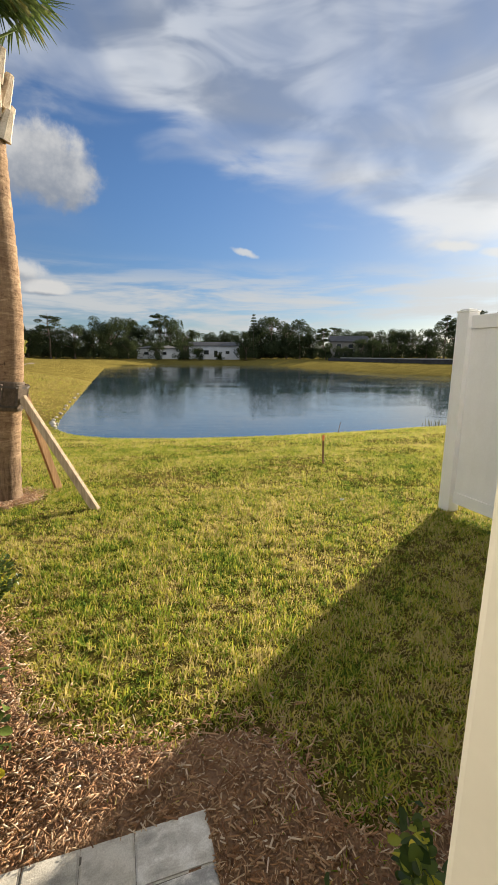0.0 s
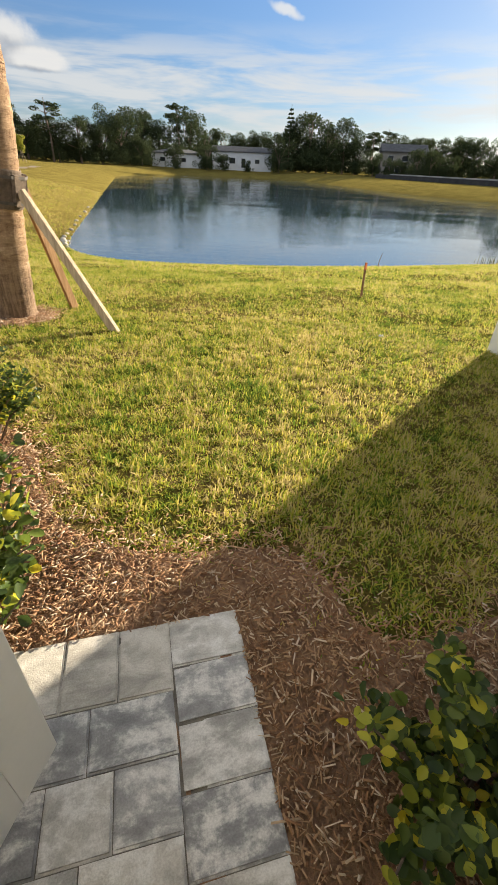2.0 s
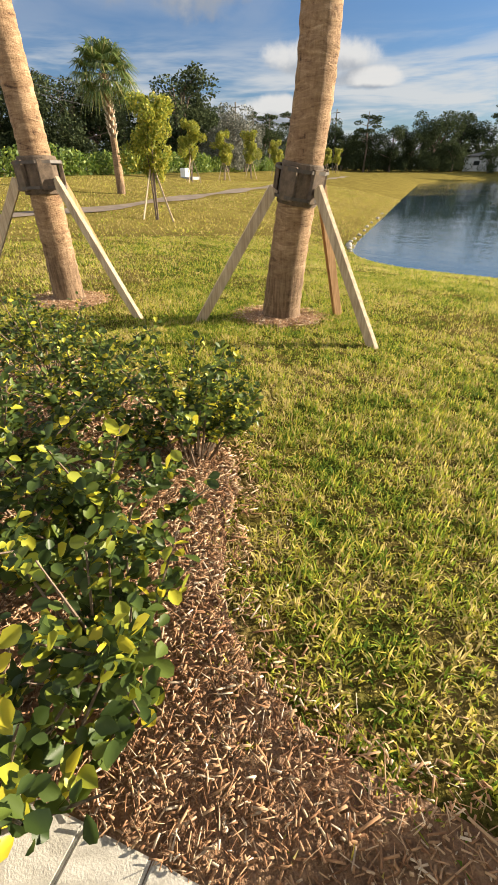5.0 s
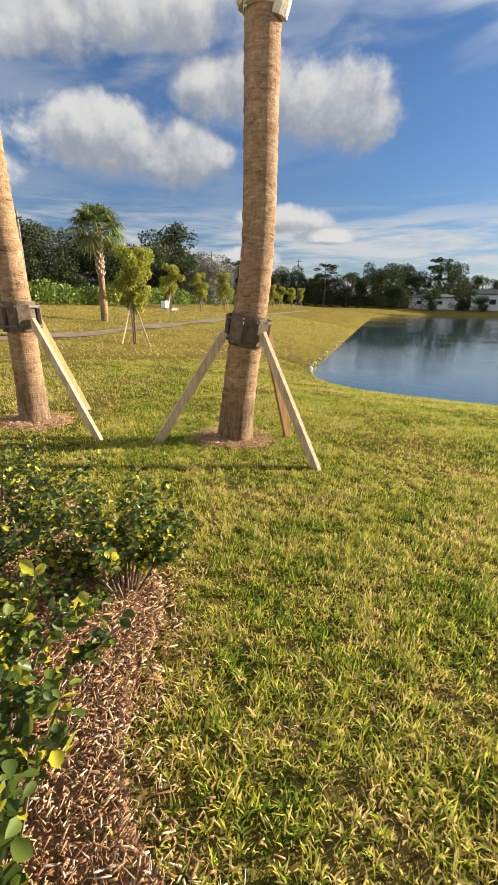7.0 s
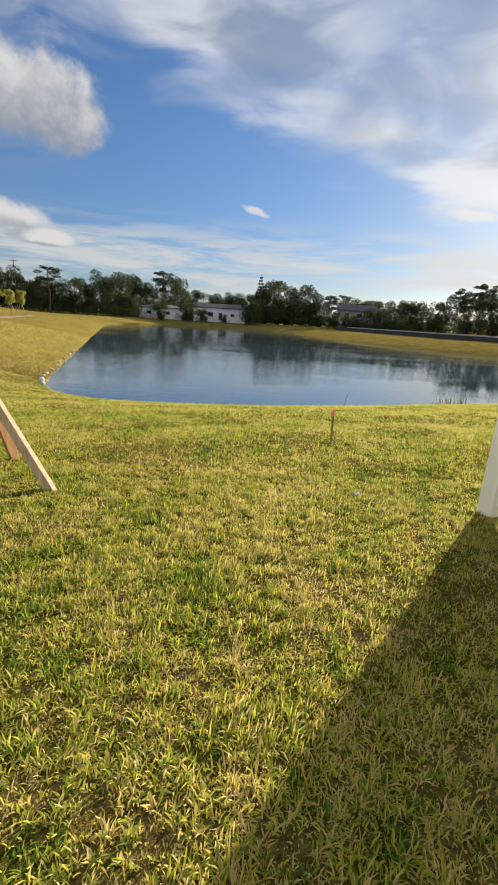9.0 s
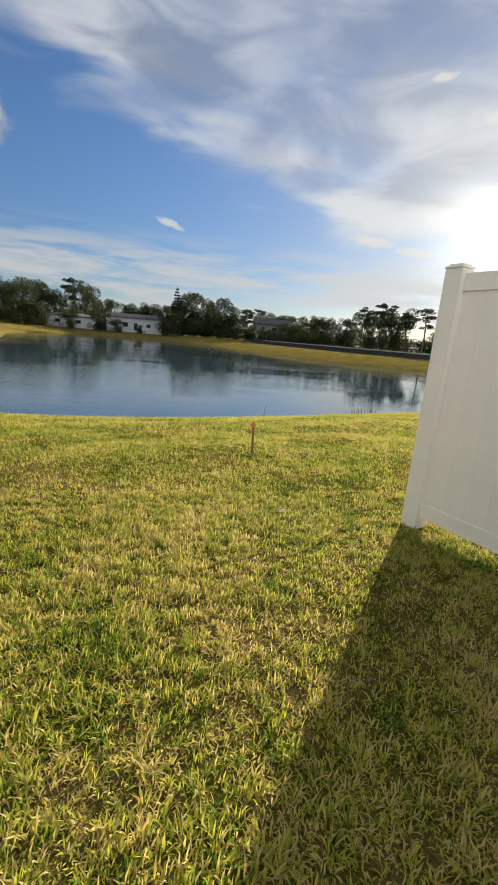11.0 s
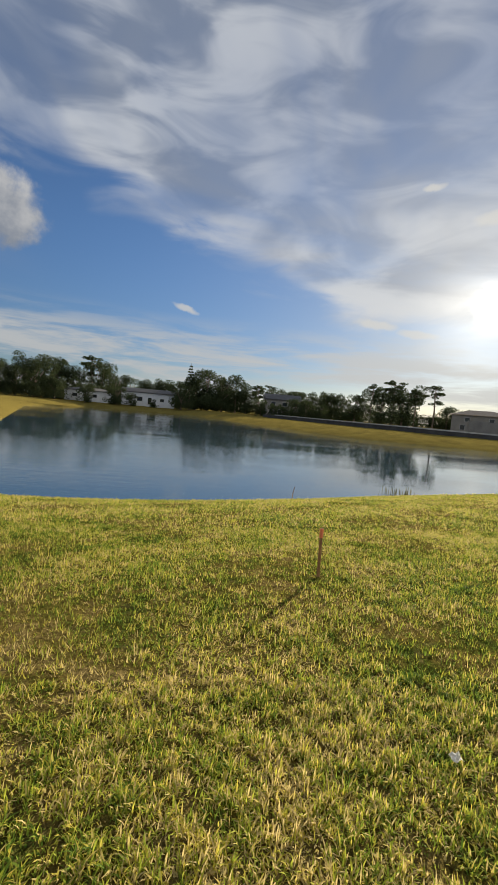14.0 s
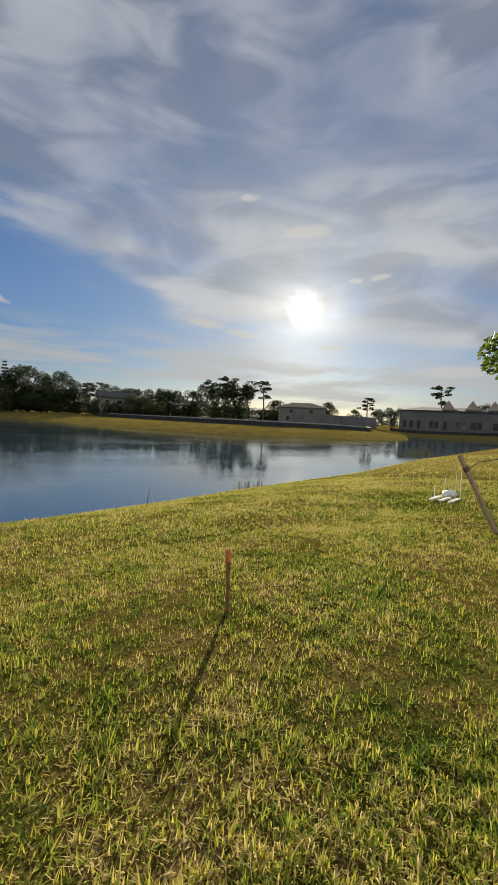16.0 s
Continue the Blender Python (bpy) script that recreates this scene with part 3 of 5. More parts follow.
def walls():
    for name, lo, hi in (("wall_left", (-6.0, -WALL_T, -0.6), (-0.06, 0, 3.2)), ("wall_right", (STRIKE + 0.06, -WALL_T, -0.6), (5.5, 0, 3.2)), ("wall_over_door", (-0.06, -WALL_T, 2.10), (STRIKE + 0.06, 0, 3.2))):
        ob = mesh_object(name, box(bmesh.new(), lo, hi), "stucco")
        ob.matrix_basis = WALL
        tagged(ob, "pale stucco house wall beside the back door", "wall", kind="structure")
    for name, lo, hi in (("wall_inner_left", (-3.0, -4.0, 0), (-2.9, -WALL_T, 2.7)), ("wall_inner_right", (3.0, -4.0, 0), (3.1, -WALL_T, 2.7)), ("wall_inner_back", (-3.0, -4.1, 0), (3.1, -4.0, 2.7))):
        ob = mesh_object(name, box(bmesh.new(), lo, hi), "plaster")
        ob.matrix_basis = WALL
        tagged(ob, "plain white inner wall behind the doorway", "wall", kind="structure")
    ob = mesh_object("floor", box(bmesh.new(), (-3, -4, -0.1), (3.1, -0.02, 0.012)), "plaster")
    ob.matrix_basis = WALL
    tagged(ob, "plain pale floor inside the doorway", "floor", kind="structure")
    ob = mesh_object("ceiling", box(bmesh.new(), (-3.0, -4.1, 2.7), (3.1, -WALL_T, 2.8)), "plaster")
    ob.matrix_basis = WALL
    tagged(ob, "plain white ceiling inside the doorway", "ceiling", kind="structure")
    fr = thing("door_frame", WALL, "cream painted door frame with stepped moulding", "door frame", kind="structure")
    for name, x0, x1 in (("jamb", -0.06, -0.012), ("jamb", STRIKE + 0.0, STRIKE + 0.058)):
        part(name, box(bmesh.new(), (x0, -WALL_T + 0.01, 0), (x1, 0.012, 2.10), 0.004), "paint", fr)
    part("head", box(bmesh.new(), (-0.06, -WALL_T + 0.01, 2.055), (STRIKE + 0.058, 0.011, 2.098), 0.004), "paint", fr)
    for x0, x1 in ((-0.11, -0.045), (STRIKE + 0.03, STRIKE + 0.10)):
        part("casing", box(box(bmesh.new(), (x0, 0.0125, 0), (x1, 0.03, 2.15), 0.006), (x0 + 0.02, 0.0305, 0), (x1 - 0.02, 0.036, 2.148), 0.003), "paint", fr)
    part("sill", box(bmesh.new(), (-0.01, -WALL_T, 0.013), (STRIKE, 0.02, 0.022), 0.003), "chrome", fr, "worn metal threshold")


walls()


def back_door(open_az):
    """The open outward door: stiles, raised panels, deadbolt and lever. open_az: the way the leaf points, degrees east of the view's north."""
    d = thing("door_1", Matrix.Translation(HINGE + Vector((0, 0, 0.025))) @ Matrix.Rotation(radians(90 - open_az), 4, "Z"), "cream panelled back door standing open with chrome lock", "door", kind="structure")
    T = 0.045
    part("stile", box(bmesh.new(), (0.0, -T, 0), (0.115, 0, 2.03), 0.003), "paint", d)
    part("stile", box(bmesh.new(), (DOOR_W - 0.118, -T, 0), (DOOR_W, 0, 2.03), 0.003), "paint", d)
    for z0, z1 in ((0, 0.2), (0.92, 1.04), (1.90, 2.03)):
        part("rail", box(bmesh.new(), (0.115, -T + 0.001, z0), (DOOR_W - 0.118, -0.001, z1), 0.002), "paint", d)
    for z0, z1 in ((0.2, 0.92), (1.04, 1.90)):
        p = part("panel", box(bmesh.new(), (0.115, -T + 0.014, z0), (DOOR_W - 0.118, -0.014, z1)), "paint", d)
        bm = bmesh.new()
        for side in (-T + 0.003, -0.017):
            box(bm, (0.15, side, z0 + 0.035), (DOOR_W - 0.153, side + 0.014, z1 - 0.035), 0.006)
        part("raised_field", bm, "paint", p)
    part("edge_plate", box(bmesh.new(), (DOOR_W, -T + 0.01, 0.78), (DOOR_W + 0.0015, -0.01, 0.86)), "chrome", d, "chrome latch plate")
    x = DOOR_W - 0.062

    def disc(bm, r, y0, y1, z, r2=None):
        m = Matrix.Translation((x, (y0 + y1) / 2, z)) @ Matrix.Rotation(radians(90), 4, "X")
        bmesh.ops.create_cone(bm, cap_ends=True, segments=40, radius1=r2 or r, radius2=r, depth=abs(y1 - y0), matrix=m)
        return bm

    for side in (1, -1):      # inner face is at y = -T, outer at y = 0
        y0 = -T if side == 1 else 0.0
        s = -1 if side == 1 else 1
        dz, lz = 0.945, 0.805
        bm = bmesh.new()
        disc(bm, 0.030, y0, y0 + s * 0.006, dz)
        disc(bm, 0.024, y0 + s * 0.006, y0 + s * 0.011, dz)
        bolt = part("deadbolt", bm, "chrome", d, "polished chrome deadbolt", True)
        bm = bmesh.new()
        box(bm, (-0.006, min(0, s * 0.022), -0.021), (0.006, max(0, s * 0.022), 0.021), 0.003, Matrix.Translation((x, y0 + s * 0.010, dz)) @ Matrix.Rotation(radians(-32), 4, "Y"))
        part("thumb_turn", bm, "chrome", bolt)
        for k in (-1, 1):
            bm = bmesh.new()
            bmesh.ops.create_uvsphere(bm, u_segments=12, v_segments=8, radius=0.0034, matrix=Matrix.Translation((x + k * 0.013, y0 + s * 0.012, dz + k * 0.008)))
            part("screw", bm, "chrome", bolt, "", True)
        bm = bmesh.new()
        disc(bm, 0.033, y0, y0 + s * 0.007, lz)
        disc(bm, 0.026, y0 + s * 0.007, y0 + s * 0.012, lz)
        rose = part("lever_rose", bm, "chrome", d, "polished chrome lever rose", True)
        bm = bmesh.new()
        tube(bm, [(x, y0 + s * 0.008, lz), (x, y0 + s * 0.03, lz), (x, y0 + s * 0.052, lz)], [0.013, 0.0115, 0.012], 20)
        tube(bm, [(x + 0.006, y0 + s * 0.046, lz), (x - 0.02, y0 + s * 0.050, lz - 0.002), (x - 0.06, y0 + s * 0.052, lz - 0.004), (x - 0.105, y0 + s * 0.046, lz - 0.006)], [0.012, 0.0105, 0.009, 0.0065], 16)
        part("lever", bm, "chrome", rose, "curved chrome lever handle", True)
    for z in (0.25, 1.0, 1.78):
        part("hinge", tube(bmesh.new(), [(0, 0.006, z), (0, 0.006, z + 0.1)], [0.007, 0.007], 12), "chrome", d, "chrome hinge", True)
    return d


back_door(9.0)

# mulch bed round the pad
BED = np.array([(-3.2, 2.85), (-2.2, 2.78), (-1.48, 2.66), (-1.17, 2.44), (-0.96, 2.06), (-0.72, 1.84), (-0.4, 1.79), (-0.15, 1.85), (0.07, 1.88), (0.21, 1.75), (0.27, 1.58), (0.42, 1.53),
                (0.75, 1.66), (1.5, 2.1), (2.6, 2.75), (3.2, 2.6), (0.2, 0.84), (-0.67, 0.31), (-4.5, -1.9), (-5.5, -1.0)])
BED_R = rounded(BED, 1)
bm = bmesh.new()
f = bm.faces.new([bm.verts.new((x, y, 0.012)) for x, y in BED_R])
bmesh.ops.triangulate(bm, faces=[f])
bmesh.ops.subdivide_edges(bm, edges=bm.edges[:], cuts=3, use_grid_fill=True)
rs = random.Random(9)
for v in bm.verts:
    v.co.z = floor_z(v.co.x, v.co.y) + 0.012 + 0.012 * rs.random()
tagged(mesh_object("mulch_bed", bm, "bed"), "reddish brown wood mulch bed round the pad", "flower bed", kind="structure")


# pavers: a pad laid parallel to its border
PAD_O, PAD_A = Vector((-0.100, 1.600, 0)), math.atan2(0.112, 0.34)
PX = Vector((-math.cos(PAD_A), -math.sin(PAD_A), 0))     # westwards along the far edge
PY = Vector((0.2947, -0.9556, 0))                        # towards the house


def in_pad(x, y):
    v = Vector((x, y, 0)) - PAD_O
    m = Matrix(((PX.x, PY.x), (PX.y, PY.y))).inverted() @ Vector((v.x, v.y))
    return 0.004 < m.x < 3.2 and 0.004 < m.y < 1.6


def scatter(n, xr, yr, seed):
    r = np.random.default_rng(seed)
    return r.uniform(*xr, n), r.uniform(*yr, n), r


# ---- fence ----
def fence():
    a, b = Vector((1.965, 4.545, 0)), Vector((2.78, 2.46, 0))
    d = (b - a).normalized()
    L = (b - a).length
    z0 = floor_z(a.x, a.y)
    ang = math.atan2(d.y, d.x)
    f = thing("vinyl_fence", Matrix.Translation((a.x, a.y, z0)) @ Matrix.Rotation(ang, 4, "Z"), "white vinyl privacy fence panel with square end post on the lawn", "fence", kind="structure")
    for x in (0.0, L - 0.065):
        p = part("post", box(bmesh.new(), (x - 0.064, -0.064, -0.3), (x + 0.064, 0.064, 1.875), 0.006), "vinyl", f)
        part("post_cap", box(box(bmesh.new(), (x - 0.070, -0.070, 1.8755), (x + 0.070, 0.070, 1.889), 0.003), (x - 0.05, -0.05, 1.8895), (x + 0.05, 0.05, 1.905), 0.007), "vinyl", p)
    part("top_rail", box(bmesh.new(), (0.0645, -0.022, 1.73), (L - 0.13, 0.022, 1.845), 0.004), "vinyl", f)
    part("bottom_rail", box(bmesh.new(), (0.0645, -0.022, 0.10), (L - 0.13, 0.022, 0.21), 0.004), "vinyl", f)
    n = int((L - 0.2) / 0.155)
    w = (L - 0.196) / n
    me = None
    for i in range(n):
        x = 0.065 + i * w
        if me is None:
            ob = part("board", box(bmesh.new(), (0.0004, -0.010, 0.2105), (w - 0.0004, 0.010, 1.7295), 0.0012), "vinyl", f)
            me = ob.data
        else:
            ob = new("board", me)
            ob.parent = f
        ob.location = (x, 0, 0)
    return f


fence()


# ---- palms with battens and braces ----
def fan_frond(bm, base, dirn, length, seed, spread=1.9, n=26, droop=0.35):
    """A fan leaf: a stalk and a sheaf of narrow folded blades."""
    r = random.Random(seed)
    base, dirn = Vector(base), Vector(dirn).normalized()
    side = dirn.cross(Vector((0, 0, 1)))
    side = side.normalized() if side.length > 0.01 else Vector((1, 0, 0))
    upv = side.cross(dirn)
    hub = base + dirn * length * 0.5 - Vector((0, 0, droop * length * 0.12))
    tube(bm, [base, base.lerp(hub, 0.5) + upv * 0.02, hub], [0.018, 0.012, 0.009], 5, False)
    for i in range(n):
        a = (i / (n - 1) - 0.5) * 2 * spread
        d = (dirn * math.cos(a) + side * math.sin(a)).normalized()
        L = length * 0.55 * (0.75 + 0.25 * math.cos(a)) * (0.85 + 0.3 * r.random())
        w = side * math.cos(a) - dirn * math.sin(a)
        mid = hub + d * L * 0.55 + upv * 0.02
        tip = hub + d * L - Vector((0, 0, droop * L * (0.5 + 0.8 * r.random())))
        ww = w * 0.02 * length
        v = [bm.verts.new(hub), bm.verts.new(mid - ww), bm.verts.new(tip), bm.verts.new(mid + ww), bm.verts.new(mid + upv * 0.012)]
        bm.faces.new((v[0], v[1], v[4]))
        bm.faces.new((v[1], v[2], v[4]))
        bm.faces.new((v[2], v[3], v[4]))
        bm.faces.new((v[3], v[0], v[4]))


def braced_palm(x, y, lean, label, feet, height=3.55, seed=1, pad_turn=0.0, girth=1.0):
    z = floor_z(x, y)
    t = thing("cabbage_palm", Matrix.Translation((x, y, z)), label, "palm tree", "braced palms on the lawn")
    zs = [-0.1, 0.0, 0.12, 0.4, 0.8, 1.2, 1.6, 2.0, 2.5, 3.0, height]
    rr = [girth * k for k in (0.205, 0.195, 0.18, 0.172, 0.165, 0.160, 0.152, 0.148, 0.146, 0.146, 0.147)]

    def axis(h):
        hs = np.linspace(h - 0.35, h + 0.35, 15)
        return Vector((float(np.interp(hs, lean[0], lean[1]).mean()), float(np.interp(hs, lean[0], lean[2]).mean()), h))

    fine = np.arange(-0.1, height, 0.028)
    r = random.Random(seed)
    pts = [axis(h) for h in fine]
    rad = [float(np.interp(h, zs, rr)) * (1 + 0.02 * (r.random() - 0.5) + 0.018 * math.sin(h * 52 + 2 * math.sin(h * 5))) for h in fine]
    part("trunk", tube(bmesh.new(), pts, rad, 28, True, 0.03, seed), "trunk", t, "", True)
    # cut leaf bases below the crown
    for i in range(16):
        a = i * 2.399
        h = height - 0.02 + 0.035 * i
        c = axis(height)
        o = Vector((math.cos(a), math.sin(a), 0))
        bm = bmesh.new()
        p0 = Vector((c.x, c.y, h)) + o * 0.14
        p1 = p0 + o * (0.09 + 0.04 * r.random()) + Vector((0, 0, 0.16 + 0.1 * r.random()))
        tube(bm, [p0 - Vector((0, 0, 0.06)), p0.lerp(p1, 0.5) + o * 0.01, p1], [0.075, 0.055, 0.038], 7)
        part("leaf_base", bm, "boot", t, "cut pale palm leaf base")
    bm = bmesh.new()
    tube(bm, [axis(height) - Vector((0, 0, 0.02)), axis(height) + Vector((0, 0, 0.65))], [0.16, 0.12], 12)
    part("crown_shaft", bm, "boot", t)
    top = axis(height) + Vector((0, 0, 0.6))
    for i in range(13):
        a = i * 2.399 + seed
        el = 0.85 + 0.6 * ((i * 7) % 13) / 13
        d = Vector((math.cos(a) * math.cos(el), math.sin(a) * math.cos(el), math.sin(el)))
        bm = bmesh.new()
        fan_frond(bm, top, d, 1.2, seed * 50 + i)
        part("frond", bm, "frond", t)
    # burlap wrap, battens and straps
    bz = 1.15
    c = axis(bz)
    tilt = (axis(bz + 0.2) - axis(bz - 0.2)).normalized()
    bm = bmesh.new()
    tube(bm, [c - tilt * 0.15, c - tilt * 0.14, c + tilt * 0.14, c + tilt * 0.15], [0.170, 0.173, 0.173, 0.168], 28, False)
    part("burlap_wrap", bm, "burlap", t, "frayed burlap wrap")
    q = tilt.to_track_quat("Z", "X").to_matrix().to_4x4()
    battens = []
    for i in range(5):
        a = 2 * math.pi * i / 5 + 0.3 + pad_turn
        m = Matrix.Translation(c) @ q @ Matrix.Rotation(a, 4, "Z")
        part("batten", box(bmesh.new(), (0.176, -0.062, -0.12), (0.212, 0.062, 0.12), 0.005, m), "burlap", t, "short timber batten")
    for dz in (-0.095, 0.10):
        bm = bmesh.new()
        tube(bm, [c + tilt * (dz - 0.012), c + tilt * (dz + 0.012)], [0.2235, 0.2235], 10, False)
        part("strap", bm, "band", t, "dark steel strap")
    for i, (fx, fy) in enumerate(feet):
        fz = floor_z(fx, fy) - z
        foot = Vector((fx - x, fy - y, fz - 0.04))
        o = Vector((foot.x - c.x, foot.y - c.y, 0)).normalized()
        head = c + o * 0.222 - Vector((0, 0, 0.03))
        part("brace", beam(bmesh.new(), foot, head, 0.085, 0.04), "warm_lumber" if i == 1 else "lumber", t, "orange-brown timber brace" if i == 1 else "sawn timber brace")
    return t


PALM = (-2.66, 4.86)
braced_palm(*PALM, ([0, 0.9, 1.6, 2.0, 3.3], [0, 0.10, 0.22, 0.25, 0.24], [0, 0.02, 0.03, 0.03, 0.03]), "braced palm with ringed tan trunk standing in mown lawn",
            [(-1.52, 4.57), (-2.29, 5.40), (-3.14, 4.19)], seed=1)
PALM2 = (-4.72, 3.84)
braced_palm(*PALM2, ([0, 0.9, 1.6, 2.4, 3.5], [0, 0.0, -0.03, -0.09, -0.14], [0, 0.0, 0.0, 0.0, 0.0]), "second braced palm, leaning slightly, beside the shrubs",
            [(-3.62, 3.90), (-4.9, 4.66), (-5.4, 3.2)], seed=2, pad_turn=0.7, girth=0.86)


def mulch_ring(x, y, r0, seed):
    bm = bmesh.new()
    rs = random.Random(seed)
    rings = []
    for r, dz in ((0.05, 0.035), (0.2, 0.038), (0.30, 0.016), (r0, -0.012)):
        ring = []
        for k in range(30):
            a = 2 * math.pi * k / 30
            rad = r * (1 + 0.30 * (rs.random() - 0.5) * (r > 0.1))
            px, py = x + rad * math.cos(a), y + rad * math.sin(a)
            ring.append(bm.verts.new((px, py, floor_z(px, py) + dz + 0.012 * rs.random())))
        rings.append(ring)
    for a, b in zip(rings, rings[1:]):
        for k in range(30):
            bm.faces.new((a[k], a[(k + 1) % 30], b[(k + 1) % 30], b[k]))
    ob = mesh_object("mulch_ring", bm, "bed")
    tagged(ob, "low mulch ring round the foot of a palm", "mulch", kind="structure")


mulch_ring(*PALM, 0.38, 1)
mulch_ring(*PALM2, 0.40, 2)


# ---- survey stake, litter, shore stick ----
def survey_stake():
    x, y = 1.138, 7.01
    s = thing("survey_stake", Matrix.Translation((x, y, floor_z(x, y))), "thin dark wooden survey stake in the lawn", "stake")
    bm = bmesh.new()
    beam(bm, (0, 0, -0.1), (-0.012, 0.004, 0.46), 0.028, 0.018)
    part("shaft", bm, "stake", s)
    part("band", box(bmesh.new(), (-0.026, -0.0105, 0.37), (0.0045, 0.0125, 0.455), 0.001), "flag", s, "faded orange marking near the top")


survey_stake()

bm = bmesh.new()
rs = random.Random(4)
pts = [[bm.verts.new((0.015 * i - 0.022, 0.013 * j - 0.02, 0.012 + 0.018 * rs.random())) for j in range(4)] for i in range(4)]
for i in range(3):
    for j in range(3):
        bm.faces.new((pts[i][j], pts[i + 1][j], pts[i + 1][j + 1], pts[i][j + 1]))
bmesh.ops.solidify(bm, geom=bm.faces[:], thickness=0.002)
ob = mesh_object("paper_scrap", bm, "plastic")
ob.location = (0.965, 4.77, floor_z(0.965, 4.77) + 0.03)
tagged(ob, "crumpled white paper scrap lying in the grass", "litter")

bm = bmesh.new()
tube(bm, [(0, 0, -0.1), (0.02, 0.0, 0.2), (0.07, 0, 0.42)], [0.012, 0.010, 0.006], 6)
ob = mesh_object("shore_stick", bm, "stake")
ob.location = (3.08, 15.4, floor_z(3.08, 15.4))
tagged(ob, "thin dark stick standing at the water's edge", "stick")


# ---- things beside the young tree to the east ----
def guy_stake():
    z = floor_z(5.4, 7.45)
    t = thing("guy_stake", Matrix.Translation((5.36, 7.44, z)), "leaning pale timber guy stake tied to a young tree", "stake")
    bm = bmesh.new()
    top = Vector((5.13 - 5.36, 7.88 - 7.44, 0.74 - z))
    tube(bm, [top * -0.15, top * 0.5, top], [0.036, 0.034, 0.032], 10)
    part("pole", bm, "bamboo", t)
    bm = bmesh.new()
    tube(bm, [top * 0.8, top * 0.8 + Vector((0.35, 0.05, 0.10)), Vector((1.94, 0.16, 1.1))], [0.008] * 3, 5)
    part("tie", bm, "cable", t, "black tie strap")
    bm = bmesh.new()
    tube(bm, [top * 0.78, top * 0.84], [0.041, 0.041], 10)
    part("clamp", bm, "band", t)


guy_stake()


def white_tray():
    x, y = 7.4, 9.6
    t = thing("plastic_tray", Matrix.Translation((x, y, floor_z(x, y) + 0.01)) @ Matrix.Rotation(0.3, 4, "Z"), "flat white plastic frame with upright pegs on the grass", "garden frame")
    for i in range(3):
        part("slat", box(bmesh.new(), (-0.3, -0.22 + i * 0.18, 0.02), (0.3, -0.15 + i * 0.18, 0.05), 0.006), "plastic", t)
    for k, (px, py, h) in enumerate(((-0.28, -0.2, 0.38), (0.05, -0.18, 0.55), (0.28, 0.1, 0.42), (-0.02, 0.2, 0.3), (0.3, -0.2, 0.6))):
        part("peg", tube(bmesh.new(), [(px, py, 0), (px, py, h)], [0.009, 0.007], 6), "plastic", t)
    bm = bmesh.new()
    bmesh.ops.create_icosphere(bm, subdivisions=3, radius=1.0)
    for v in bm.verts:
        v.co = Vector((v.co.x * 0.22, v.co.y * 0.12, max(v.co.z, -0.3) * 0.10)) * (1 + 0.25 * noise.noise(v.co * 2.2))
    b = mesh_object("white_bag", bm, "plastic", True)
    b.location = (8.15, 10.0, floor_z(8.15, 10.0) + 0.035)
    tagged(b, "lumpy white plastic sack lying on the grass", "bag")


white_tray()

# stones where the shore turns
for i, (x, y, s) in enumerate(((-8.05, 17.2, 0.20), (-8.25, 17.65, 0.16), (-7.78, 16.75, 0.14), (-8.5, 18.3, 0.13), (-8.0, 17.5, 0.11), (-7.5, 16.3, 0.10), (-8.75, 19.1, 0.12), (-9.1, 20.3, 0.14), (-9.6, 21.8, 0.12), (-10.1, 23.2, 0.15), (-10.7, 25.1, 0.13), (-11.5, 27.6, 0.16), (-12.4, 30.3, 0.15))):
    bm = bmesh.new()
    bmesh.ops.create_icosphere(bm, subdivisions=2, radius=s)
    for v in bm.verts:
        v.co *= 1 + 0.5 * noise.noise(v.co * (2.0 / s) * 0.4 + Vector((i * 3, 0, 0)))
        v.co *= 0.68
        v.co.z *= 0.65
    ob = mesh_object("shore_stone", bm, "stone", True)
    ob.location = (x, y, floor_z(x, y) + s * 0.2)
    tagged(ob, "pale rough stone at the water's edge", "stone", "stones at the shore")


def reed_clump(x, y, n, h, spread, seed):
    r = np.random.default_rng(seed)
    V, F = [], []
    for i in range(n):
        px, py = r.normal(0, spread), r.normal(0, spread * 0.4)
        a, L, lean = r.uniform(0, 6.28), h * r.uniform(0.5, 1.1), r.uniform(0.0, 0.35)
        dx, dy = math.cos(a), math.sin(a)
        k = len(V)
        w = 0.012
        V += [(px - dy * w, py + dx * w, 0), (px + dy * w, py - dx * w, 0), (px + dx * lean * L * 0.4 + dy * w * 0.7, py + dy * lean * L * 0.4 - dx * w * 0.7, L * 0.6),
              (px + dx * lean * L * 0.4 - dy * w * 0.7, py + dy * lean * L * 0.4 + dx * w * 0.7, L * 0.6), (px + dx * lean * L, py + dy * lean * L, L)]
        F.append((k, k + 1, k + 2, k + 3, k + 4))
    ob = new("reed_clump", from_arrays("reed_clump", np.array(V), [np.array(F)[:, :4], np.array(F)[:, [3, 2, 4]]], "reed"))
    ob.location = (x, y, WATER)
    tagged(ob, "dark clump of reeds at the water's edge", "reeds", "reeds along the shore", "stuff")


reed_clump(7.7, 17.95, 34, 0.27, 0.30, 3)
reed_clump(8.3, 18.1, 14, 0.3, 0.15, 4)
reed_clump(33, 30.0, 200, 0.5, 1.1, 5)


